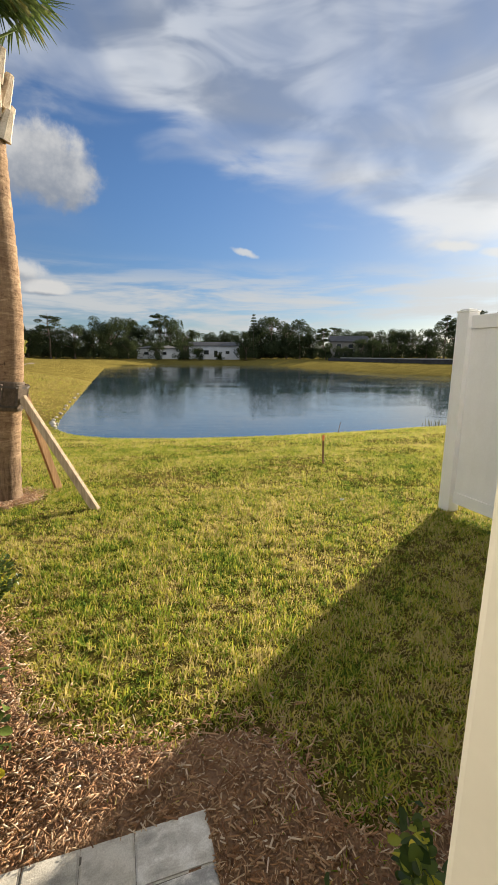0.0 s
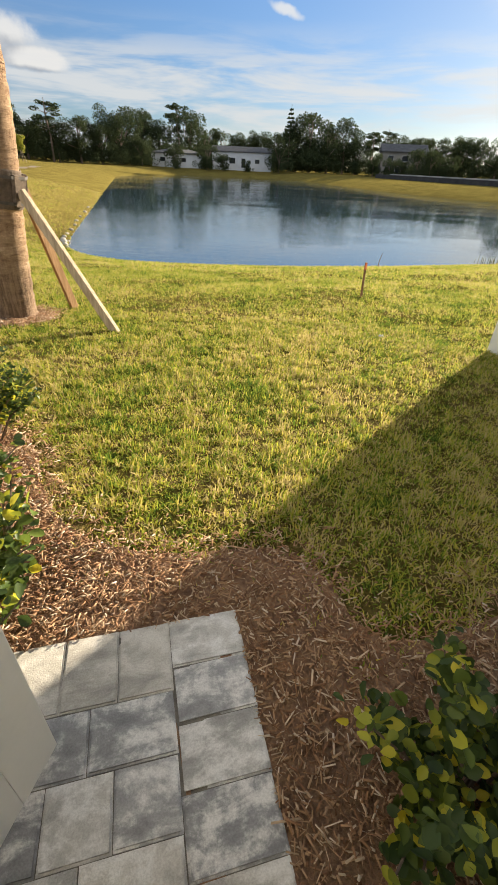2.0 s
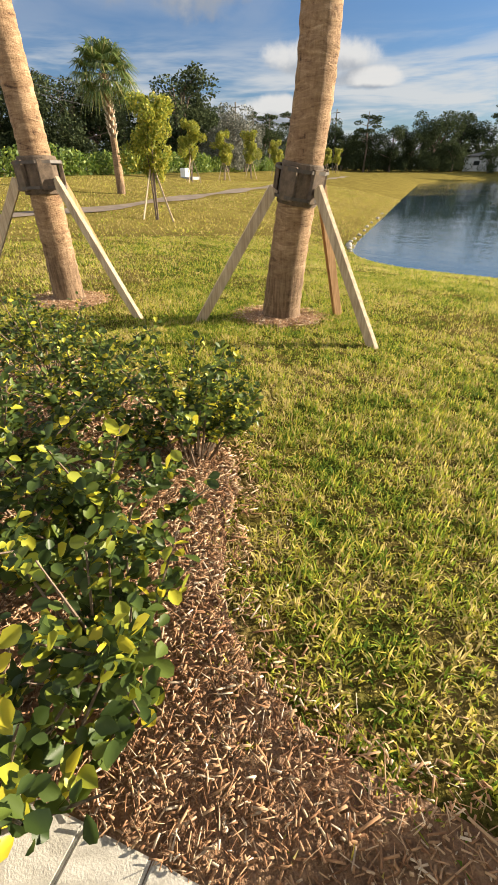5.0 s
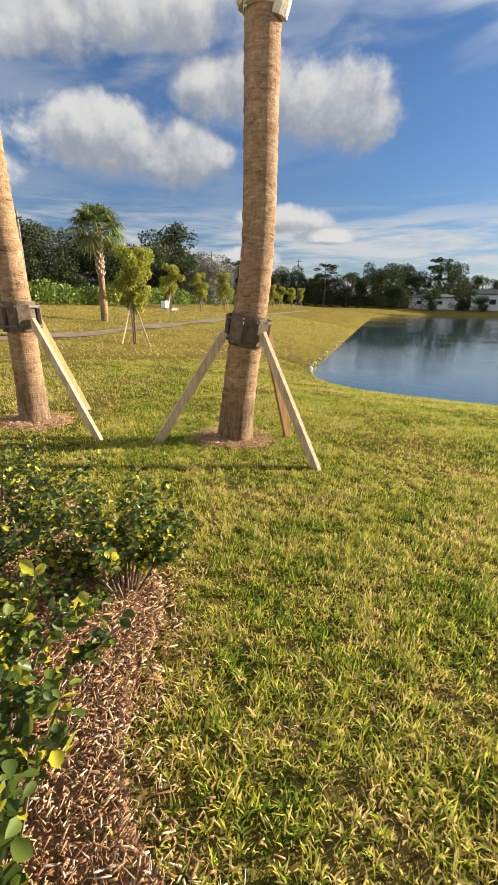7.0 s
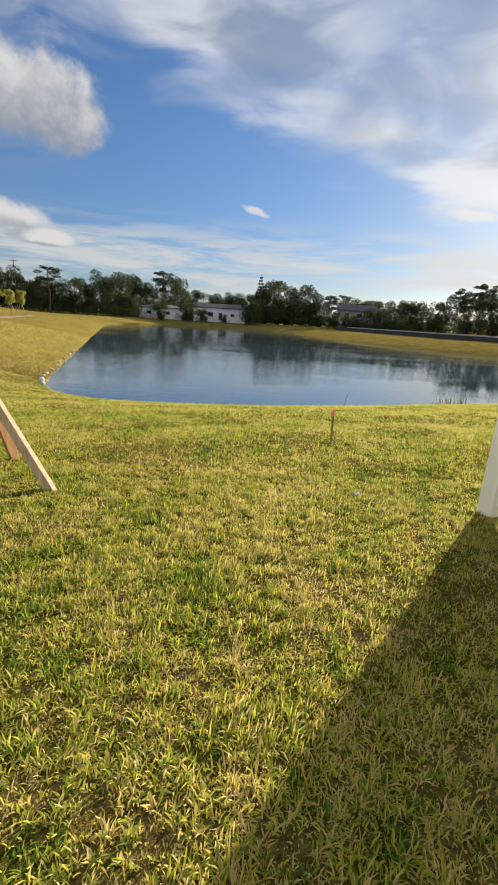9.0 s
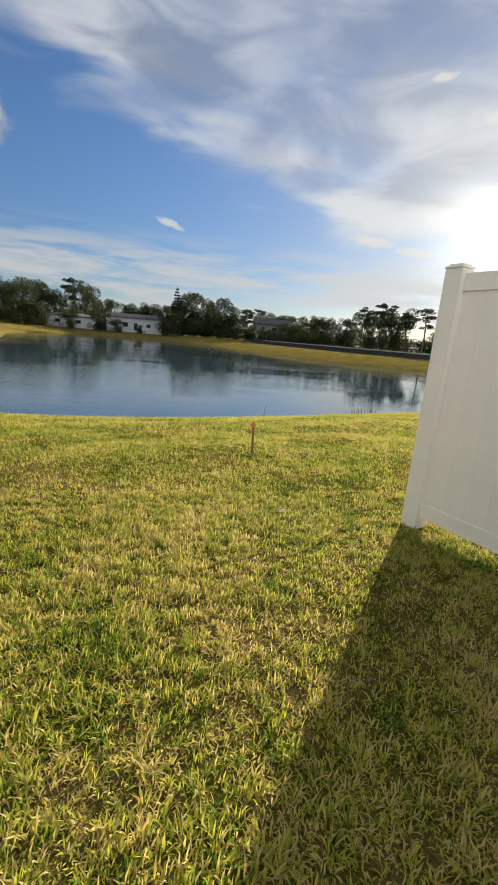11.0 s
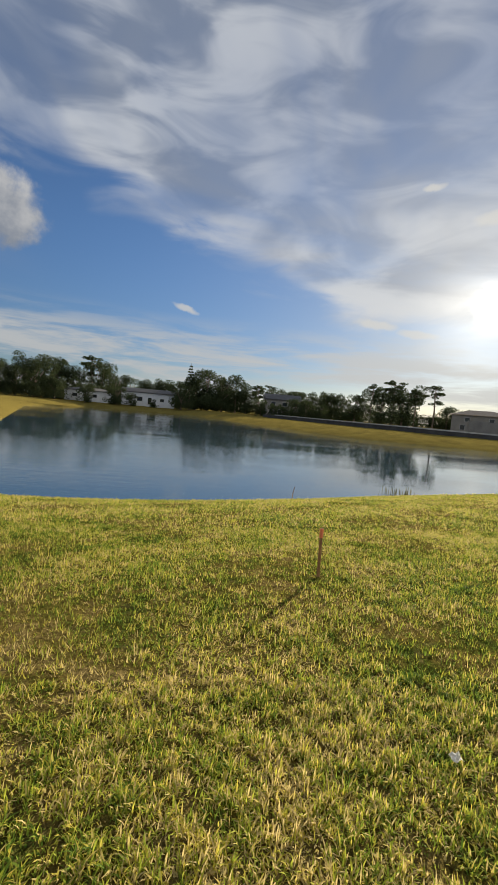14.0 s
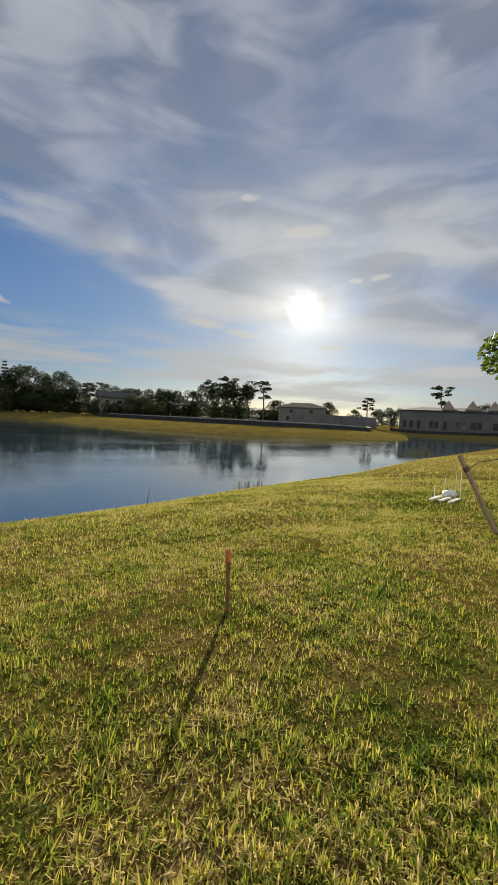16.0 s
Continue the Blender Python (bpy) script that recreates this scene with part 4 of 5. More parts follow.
# ---- shrubs with round leaves ----
def shrub(x, y, height, radius, n, seed, label, leaf=0.040):
    """A hedge plant: a few stems and many round leaves set on twigs."""
    r = np.random.default_rng(seed)
    z = floor_z(x, y)
    t = thing("hedge_shrub", Matrix.Translation((x, y, z)), label, "shrub", "hedge shrubs in the mulch bed")
    twigs = []
    for i in range(26):
        a = r.uniform(0, 6.283)
        rad = radius * math.sqrt(r.uniform(0.02, 1))
        h = height * (0.45 + 0.6 * r.random()) * (1.08 - 0.35 * (rad / radius) ** 2)
        tip = Vector((rad * math.cos(a), rad * math.sin(a), h))
        mid = Vector((tip.x * 0.45 + r.normal(0, 0.02), tip.y * 0.45 + r.normal(0, 0.02), h * 0.55))
        part("stem", tube(bmesh.new(), [(tip.x * 0.12, tip.y * 0.12, -0.02), mid, tip], [0.006, 0.0045, 0.002], 5, False), "bark", t)
        twigs.append((mid, tip))
    V, F5 = [], []
    ring = [(0.0, 0.0), (0.24, 0.20), (0.58, 0.35), (0.88, 0.24), (1.0, 0.0), (0.88, -0.24), (0.58, -0.35), (0.24, -0.20)]
    for i in range(n):
        m, tip = twigs[r.integers(len(twigs))]
        k = r.uniform(-0.25, 1.0)
        p = m.lerp(tip, k) + Vector(r.normal(0, 0.018, 3))
        if p.z < 0.03:
            continue
        a = r.uniform(0, 6.283)
        up = r.uniform(-0.25, 1.1)
        d = Vector((math.cos(a) * math.cos(up), math.sin(a) * math.cos(up), math.sin(up)))
        s = d.cross(Vector((r.normal(0, 0.5), r.normal(0, 0.5), 1)))
        if s.length < 0.05:
            continue
        s.normalize()
        nn = s.cross(d)
        L = leaf * r.uniform(0.65, 1.25)
        b = len(V)
        for u, v in ring:
            q = p + d * (u * L) + s * (v * L) + nn * (abs(v) * L * 0.35 - 0.12 * L * u * u)
            V.append(tuple(q))
        F5.append(tuple(range(b, b + 8)))
    F = np.array(F5)
    ob = new("foliage", from_arrays("foliage", np.array(V), [F[:, [0, 1, 2, 3, 4]], F[:, [0, 4, 5, 6, 7]]], "shrub"))
    ob.parent = t
    return t


for i, (x, y, h, rad, n) in enumerate(((-1.42, 2.42, 0.50, 0.44, 1500), (-2.1, 2.35, 0.50, 0.48, 1300), (-1.22, 1.82, 0.44, 0.36, 1100), (-0.86, 1.62, 0.46, 0.26, 520), (-1.75, 1.75, 0.5, 0.42, 1000),
                                       (-0.86, 1.30, 0.44, 0.27, 520), (-1.3, 1.15, 0.46, 0.36, 800), (-2.75, 2.5, 0.5, 0.45, 900), (-2.4, 1.6, 0.5, 0.5, 800), (-3.4, 2.3, 0.5, 0.5, 800))):
    shrub(x, y, h, rad, int(n * (1.9 if y > 2.0 else 1.3)), 20 + i, "low hedge shrub with round glossy green and yellow leaves", 0.031 if y > 2.0 else 0.040)
for i, (x, y, h, rad, n) in enumerate(((0.45, 1.16, 0.37, 0.33, 1000), (0.92, 1.42, 0.38, 0.30, 620), (1.45, 1.75, 0.4, 0.32, 500))):
    shrub(x, y, h, rad, int(n * 1.6), 40 + i, "low shaded shrub with round leaves by the fence", 0.035)


# ---- far trees ----
def crown_cards(r, blobs, n, size):
    """Many small leaf clumps spread over the skins of uneven blobs."""
    V, Q = [], []
    vol = np.array([b[3] * b[4] * b[5] for b in blobs]) ** 0.6
    vol /= vol.sum()
    pick = r.choice(len(blobs), n, p=vol)
    for i in pick:
        cx, cy, cz, rx, ry, rz = blobs[i]
        d = r.normal(0, 1, 3)
        d /= np.linalg.norm(d)
        k = r.uniform(0.35, 1.06) ** 0.5
        p = np.array((cx, cy, cz)) + d * k * np.array((rx, ry, rz))
        a, b = r.normal(0, 1, 3), r.normal(0, 1, 3)
        a /= np.linalg.norm(a)
        b -= a * (a @ b)
        b /= np.linalg.norm(b)
        s = size * r.uniform(0.5, 1.3)
        j = len(V)
        V += [p - a * s, p - b * s * 0.55, p + a * s, p + b * s * 0.55 + np.cross(a, b) * s * 0.3]
        Q.append((j, j + 1, j + 2, j + 3))
    return np.array(V), np.array(Q)


def tree(kind, height, seed, mat="oak", label="", group=""):
    r = np.random.default_rng(seed)
    names = {"oak": "oak_tree", "pine": "pine_tree", "norfolk": "norfolk_pine", "sapling": "young_tree", "palm": "fan_palm"}
    t = thing(names[kind], Matrix(), label, "tree", group)
    H = height
    bm = bmesh.new()
    if kind == "oak":
        W = H * 0.42
        blobs = [(r.normal(0, W * 0.5), r.normal(0, W * 0.4), H * r.uniform(0.38, 0.86), W * r.uniform(0.22, 0.42), W * r.uniform(0.22, 0.42), H * r.uniform(0.10, 0.17)) for _ in range(20)]
        blobs += [(r.uniform(-W, W) * 0.9, r.normal(0, W * 0.4), H * r.uniform(0.12, 0.35), W * 0.32, W * 0.3, H * 0.14) for _ in range(14)]
        tube(bm, [(0, 0, -0.3), (0.1, 0, H * 0.25), (0.0, 0.1, H * 0.5), (0.2, 0, H * 0.8)], [H * 0.028, H * 0.02, H * 0.014, H * 0.005], 7)
        for b in blobs[:8]:
            tube(bm, [(0, 0, H * 0.3), (b[0] * 0.5, b[1] * 0.5, b[2] - H * 0.08), b[:3]], [H * 0.012, H * 0.008, H * 0.003], 5)
        V, Q = crown_cards(r, blobs, 11000 if height > 6 else 3000, H * (0.0155 if height > 6 else 0.024))
    elif kind == "pine":
        blobs = []
        tube(bm, [(0, 0, -0.3), (H * 0.02, 0, H * 0.4), (-H * 0.01, 0, H * 0.75), (0, 0, H * 0.98)], [H * 0.018, H * 0.015, H * 0.011, H * 0.004], 7)
        for _ in range(18):
            z = H * r.uniform(0.55, 0.97)
            a = r.uniform(0, 6.28)
            q = H * r.uniform(0.04, 0.22) * (1.15 - (z / H - 0.55))
            p = (q * math.cos(a), q * math.sin(a), z)
            blobs.append((*p, H * r.uniform(0.05, 0.095), H * r.uniform(0.05, 0.09), H * r.uniform(0.022, 0.045)))
            tube(bm, [(0, 0, z - H * 0.06), p], [H * 0.006, H * 0.002], 5)
        V, Q = crown_cards(r, blobs, 2200, H * 0.014)
    elif kind == "norfolk":
        blobs = []
        tube(bm, [(0, 0, -0.3), (0, 0, H)], [H * 0.014, H * 0.002], 7)
        for i in range(15):
            z = H * (0.16 + 0.055 * i)
            w = H * 0.17 * (1 - (z / H) ** 1.6) + H * 0.014
            for k in range(6):
                a = k * 1.047 + i * 0.5
                blobs.append((w * 0.6 * math.cos(a), w * 0.6 * math.sin(a), z, w * 0.42, w * 0.42, H * 0.011))
        V, Q = crown_cards(r, blobs, 2600, H * 0.017)
    elif kind == "sapling":
        W = H * 0.25
        blobs = [(r.normal(0, W * 0.34), r.normal(0, W * 0.34), H * r.uniform(0.36, 0.95), W * r.uniform(0.25, 0.5), W * r.uniform(0.25, 0.5), H * r.uniform(0.07, 0.12)) for _ in range(18)]
        for k in range(3):
            a = k * 2.1
            tube(bm, [(0.04 * math.cos(a), 0.04 * math.sin(a), -0.1), (0.07 * math.cos(a), 0.07 * math.sin(a), H * 0.4), (0.2 * math.cos(a), 0.2 * math.sin(a), H * 0.85)], [0.028, 0.02, 0.008], 6)
        V, Q = crown_cards(r, blobs, 7500, H * 0.0145)
    part("trunk", bm, "bark", t)
    ob = new("crown", from_arrays("crown", V, [Q], mat))
    ob.parent = t
    if kind == "sapling" and mat == "sapling":
        for k in range(3):
            a = k * 2.094 + 0.4
            f = Vector((0.62 * math.cos(a), 0.62 * math.sin(a), -0.1))
            part("brace", beam(bmesh.new(), f, (0.06 * math.cos(a), 0.06 * math.sin(a), H * 0.42), 0.05, 0.03), "lumber", t, "pale timber brace")
    return t


def at_az(az, dist):
    return dist * math.sin(radians(az)), 1.5 + dist * math.cos(radians(az))


def put(ob, x, y, s=1.0, turn=0.0, wide=1.0):
    return copy_thing(ob, Matrix.Translation((x, y, floor_z(x, y))) @ Matrix.Rotation(turn, 4, "Z") @ Matrix.Diagonal((s * wide, s * wide, s, 1)))


OAKS = [tree("oak", 10.0, 100 + i, label="dark spreading tree on the far bank", group="far tree line") for i in range(3)]
BUSH = tree("oak", 5.0, 109, label="low dark bushy tree on the far bank", group="low trees on the far bank")
BUSH.matrix_basis = Matrix.Translation((-44, 140, floor_z(-44, 140)))
PINES = [tree("pine", 12.0, 120 + i, label="tall thin-crowned pine on the far bank", group="far pines") for i in range(3)]
rs = random.Random(77)
# outline of the tree line: bearing, distance, height, kind
LINE = [(-33, 118, 8, 0), (-30.5, 122, 9.5, 0), (-28, 124, 8.2, 0), (-25.6, 126, 11, 1), (-25.0, 128, 8.5, 0), (-22.8, 130, 9.2, 0), (-20.6, 134, 9.4, 0), (-18.6, 140, 12.4, 0), (-16.3, 142, 11.8, 0),
        (-14.3, 146, 10.2, 0), (-12.3, 150, 13.0, 1), (-11.0, 150, 12.6, 0), (-9.3, 160, 9.8, 0), (-7.2, 163, 9.2, 0), (-5.0, 165, 9.2, 0), (-3.2, 166, 9.8, 0), (-1.2, 162, 9.5, 0), (0.9, 158, 11.5, 0),
        (2.4, 156, 15.0, 0), (4.4, 154, 13.6, 0), (6.2, 152, 11.6, 0), (7.6, 152, 8.4, 0), (9.2, 158, 9.8, 1), (10.6, 164, 11.0, 1), (12.2, 160, 10.0, 0), (14.4, 158, 9.8, 0), (16.4, 156, 9.4, 0),
        (18.4, 152, 9.6, 0), (20.2, 150, 9.2, 0), (22.0, 146, 9.2, 0), (24.0, 146, 12.0, 1), (25.2, 144, 11.8, 0), (26.6, 144, 13.0, 1), (27.8, 146, 13.2, 0), (29.2, 146, 11.8, 1), (31.4, 144, 12.4, 1), (33.0, 150, 7.6, 0),
        (35.5, 170, 8.0, 0), (40, 190, 9.5, 0), (43.4, 170, 6.2, 0), (45.0, 150, 9.6, 1), (46.6, 172, 6.6, 0), (48.2, 172, 7.4, 0), (53.8, 165, 14.0, 1), (59, 175, 9.6, 0), (-35.5, 112, 8, 0), (-38, 108, 9, 1), (-37, 100, 7.5, 0)]
for az, dist, h, kind in LINE:
    if -17.5 < az < 0:      # behind the white houses
        dist, h = dist + 18, h * 1.13
    x, y = at_az(az, dist)
    src = (OAKS if kind == 0 else PINES)[rs.randrange(3)]
    put(src, x, y, h / (10.0 if kind == 0 else 12.0) * (1.04 if kind == 0 else 1.1), rs.uniform(0, 6.28), 1.1 if kind == 0 else 1.15)
NORFOLK = tree("norfolk", 17.6, 140, label="tall layered conifer above the far trees", group="")
NORFOLK.matrix_basis = Matrix.Translation((0.0, 153, floor_z(0, 153) - 1.4))
# understorey in front of the line
for i in range(64):
    az = -36 + i * 1.15
    x, y = at_az(az, (128 + 18 * math.cos(radians(az * 3))) if az < 8 else 150)
    put(BUSH, x + rs.uniform(-2, 2), y + 12, rs.uniform(0.8, 1.3), rs.uniform(0, 6.28), 1.7)
# low trees that half hide the houses
for az, dist, k in ((-16.4, 138, 0.7), (-12.9, 138, 0.55), (-9.2, 140, 0.6), (-7.4, 140, 0.42), (-4.6, 141, 0.3), (-1.0, 140, 0.8), (9.6, 130, 0.55), (11.4, 128, 0.42), (14.2, 130, 0.62), (15.6, 128, 0.6), (17.5, 128, 0.5), (12.6, 134, 0.4)):
    x, y = at_az(az, dist)
    put(OAKS[rs.randrange(3)], x, y, k, rs.uniform(0, 6.28), 1.1)
# nearer dark trees behind the hedge to the west
for az, dist, h, kind in ((-80, 60, 9, 0), (-75, 60, 9.5, 0), (-71, 58, 9.0, 0), (-67, 60, 8.8, 0), (-64, 58, 8.4, 0), (-61, 58, 8.6, 0), (-58, 58, 8.6, 0), (-55, 60, 8.0, 0), (-52, 62, 7.6, 0), (-49, 64, 8.0, 0), (-46.3, 64, 10.2, 0), (-44.5, 70, 8.2, 0), (-43, 76, 7.8, 0), (-36.2, 100, 9, 1), (-33.8, 104, 9.5, 1)):
    x, y = at_az(az, dist)
    put((OAKS if kind == 0 else PINES)[rs.randrange(3)], x, y, h / (10.0 if kind == 0 else 12.0), rs.uniform(0, 6.28), 1.25)
GREY = tree("oak", 8.0, 160, "grey_leaf", "thin grey-leaved tree hung with moss", "grey trees")
GREY.matrix_basis = Matrix.Translation((*at_az(-41.0, 62), 0.5)) @ Matrix.Diagonal((0.9, 0.9, 0.92, 1))
put(GREY, *at_az(-39.0, 66), 0.8, 1.2, 0.9)
for src, k in zip(OAKS + PINES, range(6)):
    x, y = at_az(-27 + k * 9, 185)
    src.matrix_basis = Matrix.Translation((x, y, floor_z(x, y))) @ Matrix.Diagonal((1.05, 1.05, 0.95, 1))

# young braced trees along the berm
YOUNG = tree("sapling", 3.7, 180, "sapling", "young yellow-green tree with pale timber braces", "young trees on the bank")
YOUNG.matrix_basis = Matrix.Translation((-13.3, 12.6, floor_z(-13.3, 12.6)))
for i, yy in enumerate((29.5, 36.0, 43.0, 52.0, 60.0, 67.0, 74.0, 84.0, 94.0)):
    u = 14.6
    x = -9.5 - 0.345 * (yy - 20) - u / 0.945
    put(YOUNG, x, yy, 1.0 + 0.25 * rs.random(), rs.uniform(0, 6))
YOUNG_E = tree("sapling", 3.4, 190, "hedge", "young leafy tree beside a guy stake", "young trees on the bank")
YOUNG_E.matrix_basis = Matrix.Translation((7.3, 7.6, floor_z(7.3, 7.6))) @ Matrix.Diagonal((1.15, 1.15, 0.95, 1))


def fan_palm():
    x, y = at_az(-53.5, 27)
    z = floor_z(x, y)
    t = thing("fan_palm", Matrix.Translation((x, y, z)), "tall fan palm with cross-hatched pale trunk on the berm", "palm tree")
    H = 1.2 + 27 * math.tan(radians(7.7)) - z
    bm = bmesh.new()
    hs = np.linspace(-0.1, H, 30)
    tube(bm, [(0.02 * math.sin(h), 0, h) for h in hs], [0.21 if h < 1.7 else 0.17 for h in hs], 14, True, 0.1, 3)
    part("trunk", bm, "trunk", t)
    for i in range(60):
        a, h = i * 2.399, H * 0.5 + i * H * 0.0082
        o = Vector((math.cos(a), math.sin(a), 0))
        bm = bmesh.new()
        p = Vector((0, 0, h)) + o * 0.15
        tube(bm, [p, p + o * 0.12 + Vector((0, 0, 0.16))], [0.06, 0.03], 5)
        part("leaf_base", bm, "boot", t)
    for i in range(34):
        a = i * 2.399
        el = 1.2 - 1.9 * i / 34
        d = Vector((math.cos(a) * math.cos(el), math.sin(a) * math.cos(el), math.sin(el)))
        bm = bmesh.new()
        fan_frond(bm, (0, 0, H), d, 1.75, 300 + i, 1.9, 26, 0.5)
        part("frond", bm, "frond", t)


fan_palm()


def hedge_row():
    r = np.random.default_rng(8)
    blobs = []
    for i in range(150):
        yy = 6 + i * 0.55
        x = -9.5 - 0.345 * (yy - 20) - 20.5 / 0.945
        blobs.append((x + r.normal(0, 0.25), yy, floor_z(x, yy) + 0.7 + r.normal(0, 0.12), 0.75, 0.6, 0.85 + r.normal(0, 0.08)))
    V, Q = crown_cards(r, blobs, 26000, 0.13)
    ob = new("clipped_hedge", from_arrays("clipped_hedge", V, [Q], "hedge"))
    tagged(ob, "long bright green hedge along the top of the berm", "hedge", kind="stuff")


hedge_row()


def utility_pole(x, y, h):
    t = thing("utility_pole", Matrix.Translation((x, y, floor_z(x, y))), "grey wooden utility pole carrying cables behind the trees", "utility pole", "utility poles")
    part("pole", tube(bmesh.new(), [(0, 0, -0.3), (0, 0, h)], [0.16, 0.11], 10), "pole", t)
    part("crossarm", box(bmesh.new(), (-0.9, -0.05, h - 0.7), (0.9, 0.05, h - 0.58), 0.01), "pole", t)
    return Vector((x, y, floor_z(x, y) + h))


tops = [utility_pole(*at_az(az, d), h) for az, d, h in ((-84, 36, 9.0), (-61.6, 50, 8.2), (-39.9, 84, 9.0), (-29.0, 122, 11.5))]
for a, b in zip(tops, tops[1:]):
    for k, dz in enumerate((-0.6, -1.5, -2.1)):
        bm = bmesh.new()
        pts = [a.lerp(b, s / 10) + Vector((0, 0, dz - 1.0 * 4 * (s / 10) * (1 - s / 10))) for s in range(11)]
        tube(bm, pts, [0.022] * 11, 5)
        tagged(mesh_object("cable", bm, "cable"), "thin dark overhead cable sagging between poles", "cable", "overhead cables")

# small white pump box by the hedge
t = thing("utility_box", Matrix.Translation((*at_az(-45.6, 43), floor_z(*at_az(-45.6, 43)))), "small white utility box on a pad by the hedge", "utility box")
part("pad", box(bmesh.new(), (-0.9, -0.5, -0.1), (0.9, 0.5, 0.12), 0.02), "pale_rail", t)
part("cabinet", box(bmesh.new(), (-0.7, -0.25, 0.12), (-0.1, 0.25, 0.75), 0.02), "plastic", t)


# ---- far buildings ----
def house(name, x, y, turn, w, d, h, roof_h, wall_mat, roof_mat, label, openings, hip=True, base=None, eave=0.4):
    """A house: walls, roof and framed windows. openings: (x along the front, sill, width, height, kind)."""
    z = floor_z(x, y) if base is None else base
    t = thing(name, Matrix.Translation((x, y, z)) @ Matrix.Rotation(turn, 4, "Z"), label, "house")
    part("wall", box(bmesh.new(), (-w / 2, 0, -1.0), (w / 2, d, h), 0.02), wall_mat, t)
    bm = bmesh.new()
    e = eave
    b = [bm.verts.new(p) for p in ((-w / 2 - e, -e, h + 0.005), (w / 2 + e, -e, h + 0.005), (w / 2 + e, d + e, h + 0.005), (-w / 2 - e, d + e, h + 0.005))]
    bt = [bm.verts.new((v.co.x, v.co.y, h + 0.2)) for v in b]
    run = min(d / 2, w / 2 * 0.8) if hip else 0.0
    r0, r1 = bm.verts.new((-w / 2 - e + run, d / 2, h + roof_h)), bm.verts.new((w / 2 + e - run, d / 2, h + roof_h))
    bm.faces.new(b[::-1])
    for i in range(4):
        bm.faces.new((b[i], b[(i + 1) % 4], bt[(i + 1) % 4], bt[i]))
    bm.faces.new((bt[0], bt[1], r1, r0))
    bm.faces.new((bt[2], bt[3], r0, r1))
    bm.faces.new((bt[1], bt[2], r1))
    bm.faces.new((bt[3], bt[0], r0))
    part("roof", bm, roof_mat, t)
    for ox, oz, ow, oh, kind in openings:
        win = part(kind, box(box(box(box(bmesh.new(), (ox - ow / 2 - 0.1, -0.08, oz - 0.1), (ox + ow / 2 + 0.1, 0.02, oz)), (ox - ow / 2 - 0.1, -0.06, oz + oh), (ox + ow / 2 + 0.1, 0.02, oz + oh + 0.1)),
                                     (ox - ow / 2 - 0.1, -0.06, oz), (ox - ow / 2, 0.02, oz + oh)), (ox + ow / 2, -0.06, oz), (ox + ow / 2 + 0.1, 0.02, oz + oh)), "pale_rail" if wall_mat != "grey_wall" else wall_mat, t)
        part("pane", box(bmesh.new(), (ox - ow / 2, -0.03, oz), (ox + ow / 2, 0.01, oz + oh)), "dark_glass", win)
    return t


GB = 0.45
house("white_house", -13.4, 146, 0.0, 17.0, 8, 3.9, 1.5, "white_wall", "dark_roof", "low white house with grey roof beyond the pond", [(-6.2, 1.3, 1.3, 1.1, "window"), (-2.6, 1.2, 1.6, 1.3, "window"), (0.6, 0.3, 1.0, 2.1, "door"), (4.6, 1.4, 1.2, 0.9, "window")], False, GB)
house("white_house", -32.0, 144, 0.05, 14.0, 8, 2.9, 1.1, "white_wall", "dark_roof", "long low white house half hidden by trees", [(-3.8, 1.0, 1.4, 0.9, "window"), (2.2, 1.0, 1.2, 0.9, "window")], True, GB)
house("tan_house", 31.0, 140, -0.1, 11.5, 9, 5.4, 2.0, "tan_wall", "dark_roof", "two-storey tan house with dark roof among trees", [(-4.0, 0.8, 1.2, 1.3, "window"), (-1.2, 0.2, 1.1, 2.0, "door"), (2.2, 0.7, 2.0, 1.5, "window"), (-3.4, 3.4, 1.4, 1.2, "window"), (0.4, 3.4, 1.6, 1.2, "window"), (3.8, 3.4, 1.2, 1.2, "window")], False, GB)
house("tan_house", 82.0, 112, -0.66, 15.0, 10, 5.0, 1.7, "tan_wall", "tan_roof", "unfinished tan house with pale hip roof behind a wall", [(-4.5, 0.8, 1.2, 1.3, "window"), (-1.2, 0.8, 1.4, 1.4, "window"), (2.4, 0.2, 1.1, 2.0, "door"), (-3.4, 3.2, 1.2, 1.1, "window"), (2.8, 3.2, 1.2, 1.1, "window")], True, GB)
row = house("row_house", 111.0, 76.0, -0.98, 34.0, 12, 5.3, 1.3, "grey_wall", "dark_roof", "long unfinished grey row of houses with dark window openings", [(x, 0.5 if k == "window" else 0.1, w, 1.9 if k == "window" else 2.3, k) for x, w, k in ((-15.4, 0.9, "window"), (-13.6, 0.9, "window"), (-11.6, 0.8, "door"), (-8.2, 1.0, "window"), (-6.8, 1.0, "window"), (-4.6, 1.1, "door"), (-1.2, 1.0, "window"), (0.3, 1.0, "door"), (2.6, 1.4, "window"), (4.1, 1.2, "window"), (8.0, 1.2, "window"), (9.8, 1.0, "window"), (12.6, 1.1, "door"), (14.8, 1.0, "window"))], True, GB)
for gx_ in (-4.0, 2.2, 7.6, 13.0):
    bm = bmesh.new()
    bmesh.ops.create_cone(bm, cap_ends=True, segments=4, radius1=2.6, radius2=0.15, depth=2.6, matrix=Matrix.Translation((gx_, 3.0, 6.6 + 0.6)) @ Matrix.Rotation(radians(45), 4, "Z"))
    part("gable", bm, "tan_roof", row, "pointed tan gable")


